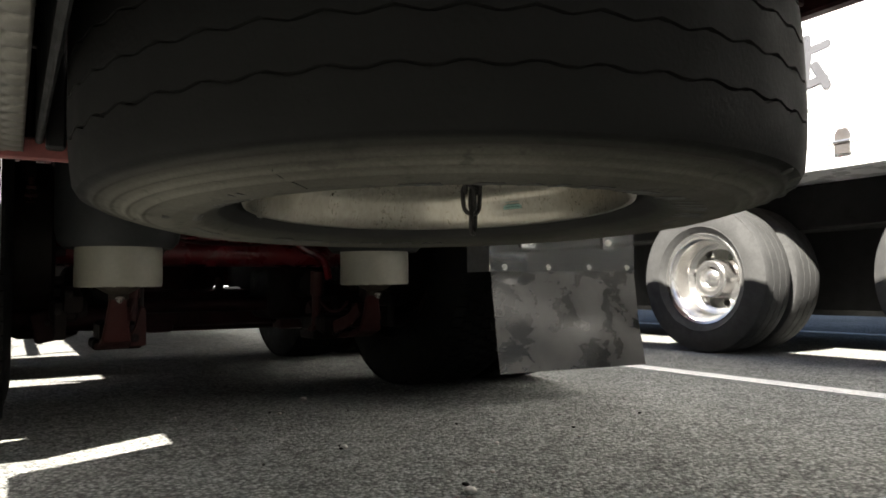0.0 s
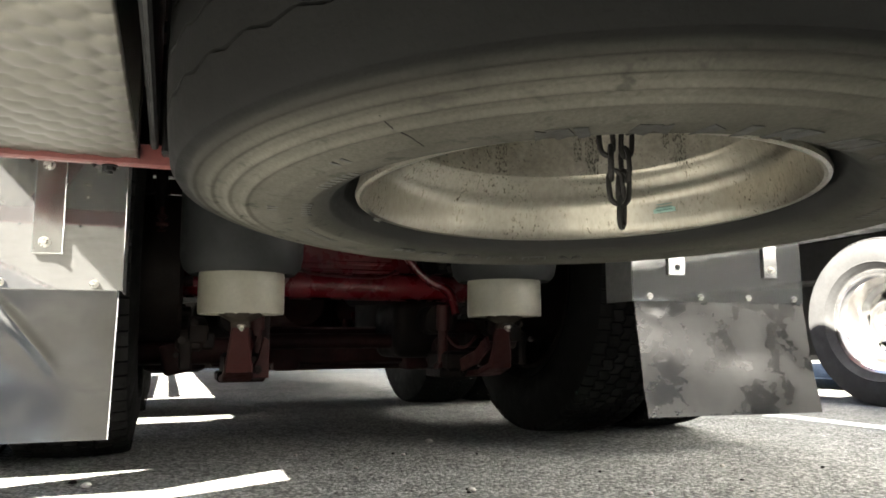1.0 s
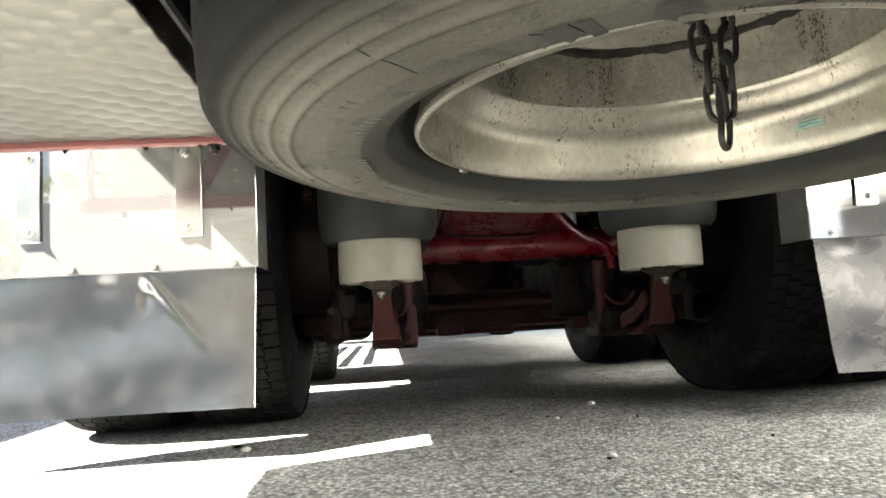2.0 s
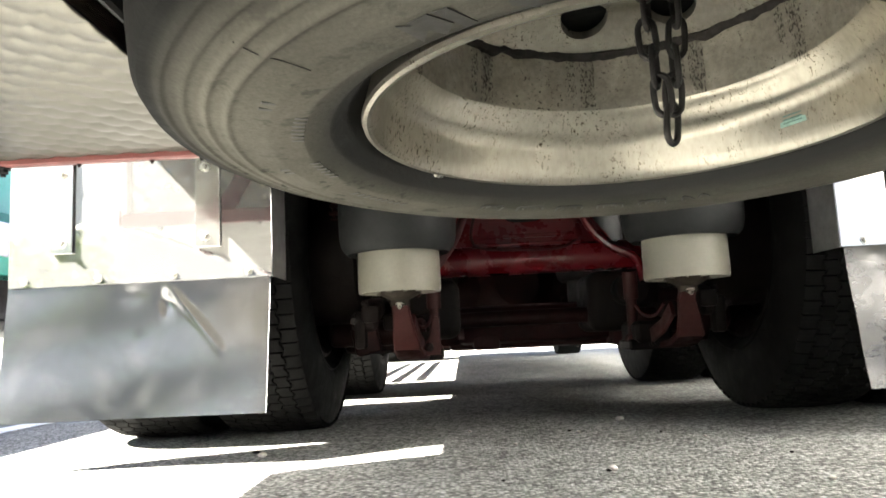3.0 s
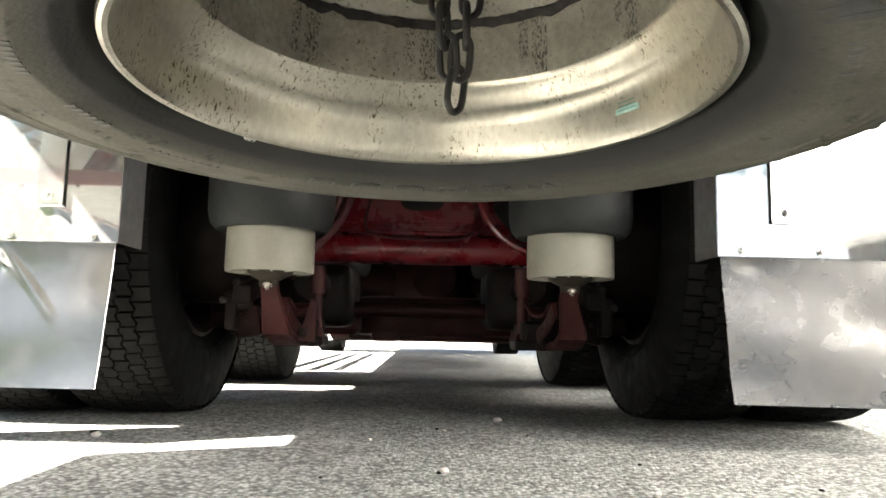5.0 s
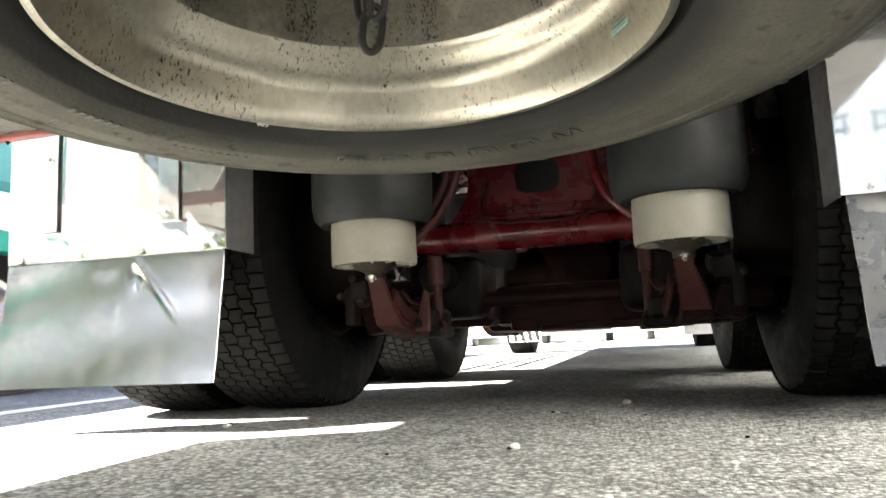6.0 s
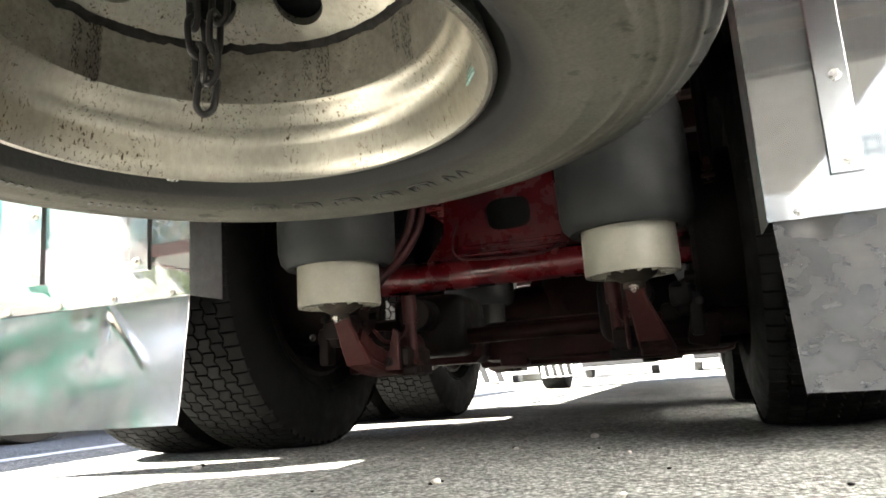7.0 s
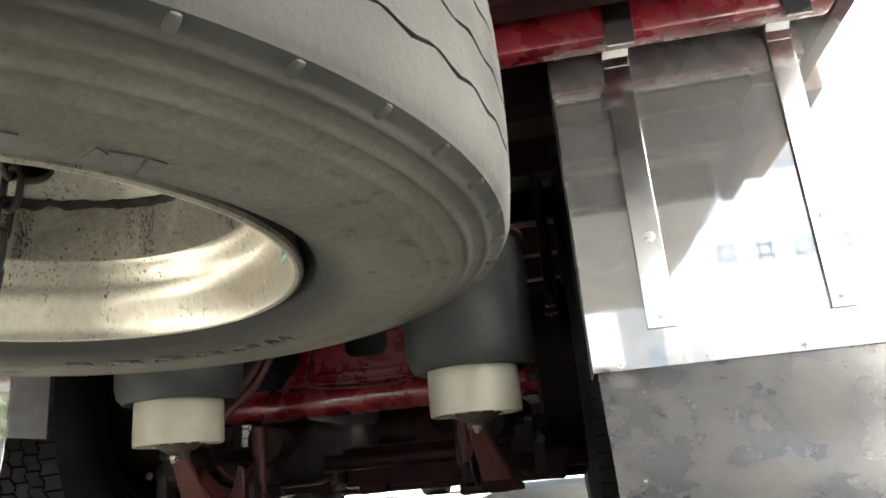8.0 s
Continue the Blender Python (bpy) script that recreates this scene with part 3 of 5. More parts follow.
for y in (AXLE, AXLE_2):
    for s in (-1, 1):
        axle_wheel(s * 0.735, y, 11 * s + 17 * y)
        axle_wheel(s * 1.055, y, 29 * s + 7 * y)
        part("brake_drum", drum_data, None, truck, "greasy brake drum", at(s * 0.62, y, HUB, 0, -90 * s, 0))


def rib_mesh(shared={}):
    if not shared:
        bm = bmesh.new()
        box(bm, (0.032, 0.005, 0.011), at(0, 0, 0), 0.001)
        shared["rib"] = mesh_of("piston_rib", bm, NYLON)
    return shared["rib"]


def air_spring(x, y):
    """Grey bellows on a cream piston, above the end of its trailing arm."""
    bm = bmesh.new()
    prof = [(0, 0.755), (0.128, 0.755), (0.138, 0.748), (0.145, 0.72), (0.148, 0.66), (0.148, 0.56), (0.147, 0.5), (0.141, 0.474), (0.127, 0.459), (0.108, 0.46), (0.1, 0.48), (0, 0.48)]
    revolve(bm, prof, None, 48)
    spring = part("air_spring", bm, BELLOWS, truck, "dark grey rubber air bellows", at(x, y, 0))
    bm = bmesh.new()
    revolve(bm, [(0, 0.479), (0.098, 0.479), (0.1025, 0.475), (0.1035, 0.37), (0.102, 0.362), (0.094, 0.362), (0.092, 0.372), (0.05, 0.374), (0, 0.374)], None, 56)
    # pistons of the further axle get a darker colour
    part("piston", bm, NYLON if y < 1 else NYLON_DARK, spring, "cream plastic air spring piston")
    if y < 1:
        rib = rib_mesh()
        for k in range(12):
            part("piston_rib", rib, None, spring, "", at(0, 0, 0.3665, 0, 0, 15 + 30 * k) @ at(0.078, 0, 0))
    bm = bmesh.new()
    revolve(bm, [(0, 0.376), (0.06, 0.376), (0.05, 0.358), (0.036, 0.35), (0.024, 0.344), (0.024, 0.33), (0, 0.328)], None, 24)
    part("piston_seat", bm, SEAT, spring, "dusty brown cast seat under the piston")
    bolt(spring, at(0.0, -0.02, 0.333, 150, 0, 0), 0.008)
    bm = bmesh.new()
    rod(bm, 0.15, 0.012, at(0, 0, 0.762), 32)
    part("top_plate", bm, RED_DIRTY, spring, "red bellows top plate")
    return spring


def trailing_arm(s, y):
    """A tapering red arm from the spring seat down and forward to the axle clamp."""
    bm = bmesh.new()
    x = s * 0.357
    out = 0.03 if s > 0 else 0.0
    loft(bm, [((x, y - 0.005, 0.342), 0.04), ((x, y + 0.02, 0.315), 0.044), ((x - s * 0.002 + out * 0.5, y + 0.05, 0.27), 0.056), ((x - s * 0.006 + out, y + 0.085, 0.226), 0.072), ((x - s * 0.01 + out * 1.3, y + 0.17, 0.204), 0.08), ((x - s * 0.012 + out * 1.3, y + 0.26, 0.196), 0.088)], 0.018)
    part("trailing_arm", bm, ARM_RED, truck, "tapered red trailing arm")
    bm = bmesh.new()
    loft(bm, [((x - s * 0.028, y + 0.05, 0.292), 0.01), ((x - s * 0.034, y + 0.12, 0.25), 0.01), ((x - s * 0.04, y + 0.22, 0.225), 0.01)], 0.04)
    part("arm_web", bm, ARM_RED, truck, "red web beside the arm")
    bm = bmesh.new()
    box(bm, (0.1, 0.2, 0.06), at(x - s * 0.03, y + 0.33, 0.235), 0.01)
    box(bm, (0.13, 0.14, 0.03), at(x - s * 0.03, y + 0.33, 0.2), 0.006)
    part("axle_clamp", bm, GREASE, truck, "greasy clamp under the axle")
    if s < 0:
        bm = bmesh.new()
        slab(bm, [(x - s * 0.03, 0.2), (x - s * 0.09, 0.2), (x - s * 0.09, 0.3), (x - s * 0.075, 0.31), (x - s * 0.06, 0.25)], 0.012, at(0, y + 0.16, 0), 0.002)
        gusset = part("gusset", bm, ARM_RED, truck, "dusty red gusset plate beside the arm")
        bolt(gusset, at(x - s * 0.06, y + 0.153, 0.222, 90, 0, 0), 0.009, GREASE)
    bm = bmesh.new()
    rod(bm, 0.015, 0.2, at(s * 0.285, y + 0.3, 0.3, 4, 0, 0), 16)
    rod(bm, 0.021, 0.08, at(s * 0.285, y + 0.295, 0.37, 4, 0, 0), 16)
    rod(bm, 0.022, 0.045, at(s * 0.285, y + 0.305, 0.212, 90, 0, 0), 16)
    part("shock_absorber", bm, ARM_RED, truck, "red painted shock absorber")
    bm = bmesh.new()
    pipe(bm, [(s * 0.34, y + 0.16, 0.31), (s * 0.325, y + 0.2, 0.28), (s * 0.305, y + 0.24, 0.282), (s * 0.29, y + 0.27, 0.31)], 0.005)
    part("valve_link", bm, ARM_RED, truck, "thin red levelling valve link")
    bm = bmesh.new()
    rod(bm, 0.028, 0.07, at(s * 0.47, y + 0.17, 0.3, 0, 90, 0), 20, 0.01)
    box(bm, (0.05, 0.16, 0.05), at(s * 0.45, y + 0.2, 0.33, 10, 0, 0), 0.012, 2)
    box(bm, (0.03, 0.05, 0.1), at(s * 0.48, y + 0.16, 0.275, 0, 0, 0), 0.008, 2)
    adjuster = part("brake_adjuster", bm, GREASE, truck, "greasy brake adjuster")
    bolt(adjuster, at(s * 0.462, y + 0.115, 0.345, 60, 0, 0), 0.008, RUST)
    bolt(adjuster, at(s * 0.49, y + 0.1, 0.3, 90, 0, 0), 0.007, RUST)
    bm = bmesh.new()
    for k in range(5):
        box(bm, (0.026 + 0.006 * (k % 2), 0.02, 0.012), at(s * 0.55, y + 0.2, 0.545 + 0.021 * k), 0.003)
    rod(bm, 0.007, 0.17, at(s * 0.55, y + 0.2, 0.57), 12)
    rod(bm, 0.009, 0.03, at(s * 0.552, y + 0.195, 0.49, 30, 20, 0), 12)
    part("clevis", bm, ARM_RED, truck, "dusty red linkage of stacked plates")
    bm = bmesh.new()
    rod(bm, 0.016, 0.42, at(s * 0.555, y + 0.24, 0.8), 14)
    part("damper", bm, GREASE, truck, "thin dark damper rod")
    for k in range(2):
        bolt(truck, at(x - s * 0.03, y + 0.24, 0.205 + 0.03 * k, 90, 0, 0), 0.012, GREASE)


def crossmember(y):
    """A pressed red plate with an oval hole on a round axle beam."""
    bm = bmesh.new()
    rod(bm, 0.046, 1.1, at(0, y + 0.0, 0.473, 0, 90, 0), 24)
    part("axle_beam", bm, RED, truck, "glossy red tubular axle beam")
    bm = bmesh.new()
    outline = [(-0.165, 0.515), (0.165, 0.515), (0.155, 0.6), (0.15, 0.8), (-0.15, 0.8), (-0.155, 0.6)]
    hole = []
    for k in range(24):
        a = 2 * math.pi * k / 24
        ca, sa = math.cos(a), math.sin(a)
        hole.append((0.0 + 0.066 * math.copysign(abs(ca) ** 0.6, ca), 0.636 + 0.048 * math.copysign(abs(sa) ** 0.6, sa)))
    rim_pts = []
    for hx, hz in hole:
        dx, dz = hx, hz - 0.636
        best = None
        for (x0, z0), (x1, z1) in zip(outline, outline[1:] + outline[:1]):
            ex, ez = x1 - x0, z1 - z0
            den = dx * ez - dz * ex
            if abs(den) > 1e-9:
                s = (x0 * ez - (z0 - 0.636) * ex) / den
                w = (x0 * dz - (z0 - 0.636) * dx) / den
                if s > 0 and -1e-6 <= w <= 1 + 1e-6 and (best is None or s < best):
                    best = s
        rim_pts.append((dx * best, 0.636 + dz * best))
    for yy, flip in ((-0.004, False), (0.004, True)):
        vi = [bm.verts.new((x, y + yy, z)) for x, z in hole]
        vo = [bm.verts.new((x, y + yy, z)) for x, z in rim_pts]
        for k in range(24):
            j = (k + 1) % 24
            f = (vo[k], vo[j], vi[j], vi[k])
            bm.faces.new(f[::-1] if flip else f)
        if not flip:
            front = vi, vo
        else:
            for k in range(24):
                j = (k + 1) % 24
                bm.faces.new((front[0][k], front[0][j], vi[j], vi[k]))
                bm.faces.new((front[1][j], front[1][k], vo[k], vo[j]))
    bmesh.ops.recalc_face_normals(bm, faces=bm.faces[:])
    member = part("crossmember", bm, RED, truck, "red pressed plate with an oval hole")
    # black box put behind the hole to make its depth look dark
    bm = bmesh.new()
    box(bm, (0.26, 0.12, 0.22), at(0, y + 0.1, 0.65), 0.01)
    part("hole_backing", bm, BLACK, member, "black box that stands in for the dark behind the hole")
    bm = bmesh.new()
    box(bm, (0.33, 0.05, 0.012), at(0, y - 0.024, 0.516), 0.004)
    box(bm, (0.3, 0.012, 0.012), at(0, y - 0.01, 0.545), 0.003)
    part("ledge", bm, RED, member)
    for s in (-1, 1):
        bm = bmesh.new()
        slab(bm, [(s * 0.155, 0.8), (s * 0.2, 0.8), (s * 0.215, 0.6), (s * 0.3, 0.49), (s * 0.155, 0.5)], 0.01, at(0, y + 0.03, 0), 0.002)
        part("flange", bm, RED, member)
        if s < 0:
            continue
        bm = bmesh.new()
        pipe(bm, [(s * 0.16, y - 0.03, 0.8), (s * 0.163, y - 0.04, 0.66), (s * 0.19, y - 0.06, 0.56), (s * 0.25, y - 0.08, 0.49), (s * 0.31, y - 0.11, 0.45), (s * 0.325, y - 0.13, 0.38)], 0.014)
        part("air_hose", bm, RED, member, "curved red hose")
    for x in (-0.13, 0, 0.13):
        bolt(member, at(x, y - 0.032, 0.5, 90, 0, 0), 0.011, RED)
    bolt(member, at(0, y - 0.01, 0.56, 90, 0, 0), 0.006, RED)
    bm = bmesh.new()
    pipe(bm, [(-0.15, y - 0.035, 0.62), (-0.165, y - 0.05, 0.54), (-0.13, y - 0.06, 0.505), (0.0, y - 0.065, 0.495), (0.1, y - 0.06, 0.497), (0.15, y - 0.05, 0.52)], 0.0045, 8)
    part("brake_line", bm, RED_DIRTY, member, "thin brake line")


for y in (AXLE, AXLE_2):
    crossmember(y + 0.03)
    for s in (-1, 1):
        air_spring(s * 0.357, y - 0.385)
        trailing_arm(s, y - 0.385)
for dx in (0.0, 0.028):
    bm = bmesh.new()
    pipe(bm, [(dx - 0.2, 0.42, 0.76), (dx - 0.21, 0.4, 0.6), (dx - 0.245, 0.36, 0.5), (dx - 0.3, 0.3, 0.42), (dx - 0.35, 0.32, 0.36)], 0.0115, 12)
    part("air_hose", bm, RED_DIRTY, truck, "red air hose beside the bellows")
# unseen boxes added under the deck to block light from the right
bm = bmesh.new()
box(bm, (0.56, 1.7, 0.56), at(0.87, 3.75, 0.72), 0.08, 3)
box(bm, (0.5, 0.9, 0.5), at(0.87, 5.25, 0.74), 0.02)
part("side_blocker", bm, GREASE, truck, "unseen dark boxes under the deck that block side light")
# driveline and low crossbeam between the axles
bm = bmesh.new()
box(bm, (0.62, 0.1, 0.14), at(0.08, 1.12, 0.284), 0.03, 2)
box(bm, (0.2, 0.16, 0.09), at(-0.3, 1.02, 0.262), 0.02)
box(bm, (0.12, 0.16, 0.12), at(0.46, 1.02, 0.275), 0.02)
box(bm, (0.86, 0.46, 0.1), at(0.17, 1.36, 0.245), 0.02, 2)
box(bm, (0.2, 0.12, 0.08), at(0.42, 1.1, 0.232), 0.02, 2)
box(bm, (0.1, 0.1, 0.06), at(-0.12, 1.12, 0.225), 0.015, 2)
part("low_beam", bm, RED_DIRTY, truck, "grimy crossbeam between the axles")
bm = bmesh.new()
pipe(bm, [(-0.5, 1.0, 0.36), (-0.44, 0.93, 0.315), (-0.36, 0.88, 0.3), (0, 0.87, 0.3), (0.36, 0.88, 0.3), (0.44, 0.93, 0.315), (0.5, 1.0, 0.36)], 0.026, 14)
part("stabiliser_bar", bm, MAROON, truck, "grimy stabiliser bar")
bm = bmesh.new()
rod(bm, 0.1, 1.3, at(0, AXLE_2, 0.47, 0, 90, 0), 24)
part("axle_housing", bm, MAROON, truck, "grimy rear axle housing")
bm = bmesh.new()
revolve(bm, [(0, -0.17), (0.12, -0.17), (0.2, -0.12), (0.25, -0.02), (0.25, 0.04), (0.2, 0.13), (0.1, 0.2), (0, 0.2)], at(0.06, AXLE_2 + 0.05, 0.48, 90, 0, 0), 32)
part("differential", bm, MAROON, truck, "grimy differential housing")
bm = bmesh.new()
rod(bm, 0.055, 3.6, at(0.05, 3.9, 0.55, 90, 0, 0), 20)
part("drive_shaft", bm, GREASE, truck, "dark drive shaft")
for s in (-1, 1):
    bm = bmesh.new()
    box(bm, (0.24, 0.3, 0.2), at(s * 0.33, 0.95, 0.34), 0.04, 3)
    rod(bm, 0.05, 0.14, at(s * 0.33, 0.76, 0.37, 90, 0, 0), 20)
    box(bm, (0.05, 0.2, 0.05), at(s * 0.42, 0.72, 0.3), 0.012, 2)
    part("brake_chamber", bm, GREASE, truck, "dark brake chamber")
    bm = bmesh.new()
    box(bm, (0.2, 0.34, 0.17), at(s * 0.5, 0.98, 0.29), 0.03, 2)
    rod(bm, 0.04, 0.3, at(s * 0.47, 0.72, 0.27, 0, 90, 0), 18, 0.01)
    box(bm, (0.08, 0.05, 0.09), at(s * 0.5, 0.66, 0.25, 0, 12 * s, 0), 0.012, 2)
    box(bm, (0.05, 0.04, 0.05), at(s * 0.56, 0.62, 0.33, 20, 0, 0), 0.01, 2)
    linkage = part("brake_linkage", bm, MAROON, truck, "oily brake linkage behind the wheel")
    bolt(linkage, at(s * 0.5, 0.633, 0.26, 90, 0, 0), 0.006, RUST)
    bolt(linkage, at(s * 0.545, 0.6, 0.345, 80, 0, 0), 0.005, RUST)
for y in (-0.25, 0.35, 1.2, 2.6, 3.4):
    bm = bmesh.new()
    box(bm, (0.8, 0.09, 0.2), at(0, y, 0.95), 0.006)
    part("frame_crossmember", bm, RED_DIRTY, truck, "red crossmember between the frame rails")


def mudguard(s):
    """Polished plate with hanger bars and bolts, and a duller flap hung from its lower edge."""
    bm = bmesh.new()
    w = 0.585
    box(bm, (w, 0.003, 0.67), at(s * (0.613 + w / 2), 0, 0.397 + 0.335), 0.0008)
    plate = part("mudguard", bm, MIRROR, truck, "mirror-polished stainless mudguard plate")
    bm = bmesh.new()
    box(bm, (0.003, 0.12, 0.66), at(s * 0.6145, 0.0625, 0.397 + 0.33), 0.0008)
    part("return_flange", bm, DULL, plate, "dull stainless return edge")
    for x0, x1 in ((0.725, 0.779), (1.052, 1.1)):
        bm = bmesh.new()
        box(bm, (x1 - x0, 0.006, 0.58), at(s * (x0 + x1) / 2, -0.006, 0.468 + 0.29), 0.001)
        loft(bm, [((s * (x0 + x1) / 2, -0.0085, 1.02), x1 - x0), ((s * (x0 + x1) / 2, -0.012, 1.04), x1 - x0), ((s * (x0 + x1) / 2, -0.062, 1.075), x1 - x0)], 0.005)
        box(bm, (x1 - x0, 0.006, 0.16), at(s * (x0 + x1) / 2, -0.134, 1.075), 0.001)
        part("hanger_bar", bm, BRUSHED, plate, "flat stainless hanger bar")
        for z in (0.49, 0.645):
            bolt(plate, at(s * (0.757 if x0 < 1 else 1.075), -0.009, z, 90, 0, 0), 0.008)
    for k in range(4):
        bolt(plate, at(s * (0.665 + 0.1655 * k), -0.0025, 0.41, 90, 0, 0), 0.0065)
    tmp = bmesh.new()
    nx, nz = 72, 40
    dents = ((0.847, 0.349, 0.012, 0.026, 0.0045), (0.925, 0.37, 0.03, 0.02, 0.002), (1.02, 0.2, 0.06, 0.05, 0.001), (0.9, 0.27, 0.012, 0.02, 0.0008)) if s < 0 else ((0.69, 0.38, 0.022, 0.012, 0.004), (0.95, 0.25, 0.08, 0.05, 0.003))
    grid = []
    for iz in range(nz + 1):
        row = []
        for ix in range(nx + 1):
            u, v = ix / nx, iz / nz
            x = s * (0.622 + 0.578 * u + (0.008 * (1 - v) if s > 0 else 0.004 * (1 - v)))
            z = (0.398 - 0.29 * (1 - v)) if s < 0 else (0.398 - 0.3 * (1 - v) - 0.006 * u * (1 - v))
            y = 0.004 - 0.034 * (1 - v) ** 1.4 + 0.006 * math.sin(5.0 * u + s) * (1 - v) + 0.0012 * math.sin(9 * v + 4 * u)
            for dx, dz, wide, tall, deep in dents:
                y += deep * math.exp(-(((abs(x) - dx) / wide) ** 2 + ((z - dz) / tall) ** 2))
            if s < 0:  # a sharp crease runs down from the dent towards the inner edge
                along = (0.845 - abs(x)) / 0.118
                across = (z - (0.385 - 0.14 * along)) * 0.64
                y -= 0.0028 * math.exp(-(across / 0.007) ** 2 - (max(0.0, abs(along - 0.5) - 0.42) / 0.1) ** 2)
            row.append((x, y, z))
        grid.append(row)
    front = [[tmp.verts.new(p) for p in row] for row in grid]
    back = [[tmp.verts.new((x, y + 0.003, z)) for x, y, z in row] for row in grid]
    for iz in range(nz):
        for ix in range(nx):
            tmp.faces.new((front[iz][ix], front[iz][ix + 1], front[iz + 1][ix + 1], front[iz + 1][ix]))
            tmp.faces.new((back[iz][ix], back[iz + 1][ix], back[iz + 1][ix + 1], back[iz][ix + 1]))
    ring = [(0, ix) for ix in range(nx)] + [(iz, nx) for iz in range(nz)] + [(nz, ix) for ix in range(nx, 0, -1)] + [(iz, 0) for iz in range(nz, 0, -1)]
    for (a, b), (c, d) in zip(ring, ring[1:] + ring[:1]):
        tmp.faces.new((front[a][b], back[a][b], back[c][d], front[c][d]))
    bmesh.ops.recalc_face_normals(tmp, faces=tmp.faces[:])
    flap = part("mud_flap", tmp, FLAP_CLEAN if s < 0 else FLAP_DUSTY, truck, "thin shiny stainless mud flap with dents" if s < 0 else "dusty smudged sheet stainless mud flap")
    if s < 0:
        bm = bmesh.new()
        pipe(bm, [(x + 0.002, y + 0.001, z) for x, y, z in (row[0] for row in grid[::4])], 0.0009, 6)
        pipe(bm, [(x, y + 0.001, z + 0.001) for x, y, z in grid[0][::6]], 0.0008, 6)
        part("hem", bm, DULL, flap, "thin rolled edge")
    # arched fender over the pair of tyres
    bm = bmesh.new()
    r = 0.585
    outer = [(AXLE + r * math.cos(a), HUB + r * math.sin(a)) for a in np.linspace(math.radians(25), math.radians(150), 24)]
    vs = [[bm.verts.new((s * x, y, z)) for y, z in outer] for x in (0.6, 1.2)]
    for k in range(23):
        bm.faces.new((vs[0][k], vs[0][k + 1], vs[1][k + 1], vs[1][k]))
    bmesh.ops.solidify(bm, geom=bm.faces[:], thickness=0.004)
    part("fender", bm, BLACK, truck, "black fender over the dual wheels")


for s in (-1, 1):
    mudguard(s)

# embossed panels of the rear corner
def embossed(width, length, px, py, turned=False, stuff=EMBOSSED):
    """A stainless sheet pressed with overlapping scales that bulge towards -z, its corner at the origin."""
    nx, ny = int(width / 0.0042), int(length / 0.0042)
    gx, gy = np.meshgrid(np.linspace(0, width, nx), np.linspace(0, length, ny))
    show_x, show_y = gx, gy
    if turned:
        gx, gy = gy, gx
    row = np.floor(gy / py)
    depth = np.zeros_like(gx)
    for dr in (-1, 0, 1):
        rr = row + dr
        cx = (np.floor(gx / px - 0.5 * (rr % 2)) + 0.5 + 0.5 * (rr % 2)) * px
        cy = (rr + 0.5) * py
        d = ((gx - cx) / (px * 0.52)) ** 2 + ((gy - cy) / (py * 0.72)) ** 2
        depth = np.maximum(depth, np.clip(1 - d, 0, 1) ** 0.6)
    verts = np.stack([show_x, show_y, -0.0026 * depth], -1).reshape(-1, 3)
    top = verts.copy()
    top[:, 2] = 0.002
    index = np.arange(nx * ny).reshape(ny, nx)
    quads = np.stack([index[:-1, :-1], index[1:, :-1], index[1:, 1:], index[:-1, 1:]], -1).reshape(-1, 4)
    edge_loop = np.r_[index[0, :-1], index[:-1, -1], index[-1, :0:-1], index[:0:-1, 0]]
    nextone = np.roll(edge_loop, -1)
    sides = np.stack([edge_loop, nextone, nextone + nx * ny, edge_loop + nx * ny], -1)
    data = bpy.data.meshes.new("embossed_panel")
    data.from_pydata(np.r_[verts, top].tolist(), [], np.r_[quads, quads[:, ::-1] + nx * ny, sides].tolist())
    data.update()
    data.materials.append(stuff)
    data.polygons.foreach_set("use_smooth", [True] * len(data.polygons))
    return data


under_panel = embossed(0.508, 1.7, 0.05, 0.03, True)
# second panel is added out of view; the longer box shades the ground behind
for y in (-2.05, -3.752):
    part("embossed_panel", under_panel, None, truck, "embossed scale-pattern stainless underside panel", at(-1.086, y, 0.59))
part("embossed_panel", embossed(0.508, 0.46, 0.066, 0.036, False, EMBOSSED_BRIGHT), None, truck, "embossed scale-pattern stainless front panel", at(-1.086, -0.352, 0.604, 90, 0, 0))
bm = bmesh.new()
box(bm, (0.6, 0.018, 0.038), at(-0.802, -0.339, 0.597), 0.003)
strip = part("panel_edge", bm, RED_PALE, truck, "red edge angle of the panel, paled in place of reflected light")
# red strip placed to fit a red streak the camera sees in the plate
bm = bmesh.new()
slab(bm, [(-0.86, 0.616), (-0.8, 0.616), (-0.715, 0.76), (-0.765, 0.76)], 0.006, at(0, -0.343, 0), 0.001)
part("panel_strip", bm, RED, truck, "red diagonal strip on the panel")
for x in (-0.862, -0.733, -0.645):
    bolt(strip, at(x, -0.338, 0.5775, 180, 0, 0), 0.0035, GREASE)
for x in (-0.622, -0.999):
    bolt(strip, at(x, -0.335, 0.5775, 180, 0, 0), 0.009, BLACK)
# inner wall is raised and lengthened out of view to block sun
bm = bmesh.new()
box(bm, (0.012, 3.36, 1.3), at(-0.555, -2.05, 1.25), 0.004)
box(bm, (0.03, 0.03, 0.45), at(-0.53, -0.36, 0.82), 0.004)
part("box_side", bm, BLACK, truck, "black side wall above the panel, extended unseen to block sun")
# outer wall follows from its shadow; white only to brighten the panel mirrored
bm = bmesh.new()
slab(bm, [(-3.75, 0.6), (-0.332, 0.6), (-0.332, 1.08), (-3.75, 1.08)], 0.012, at(-1.096, 0, 0, 0, 0, 90), 0.001)
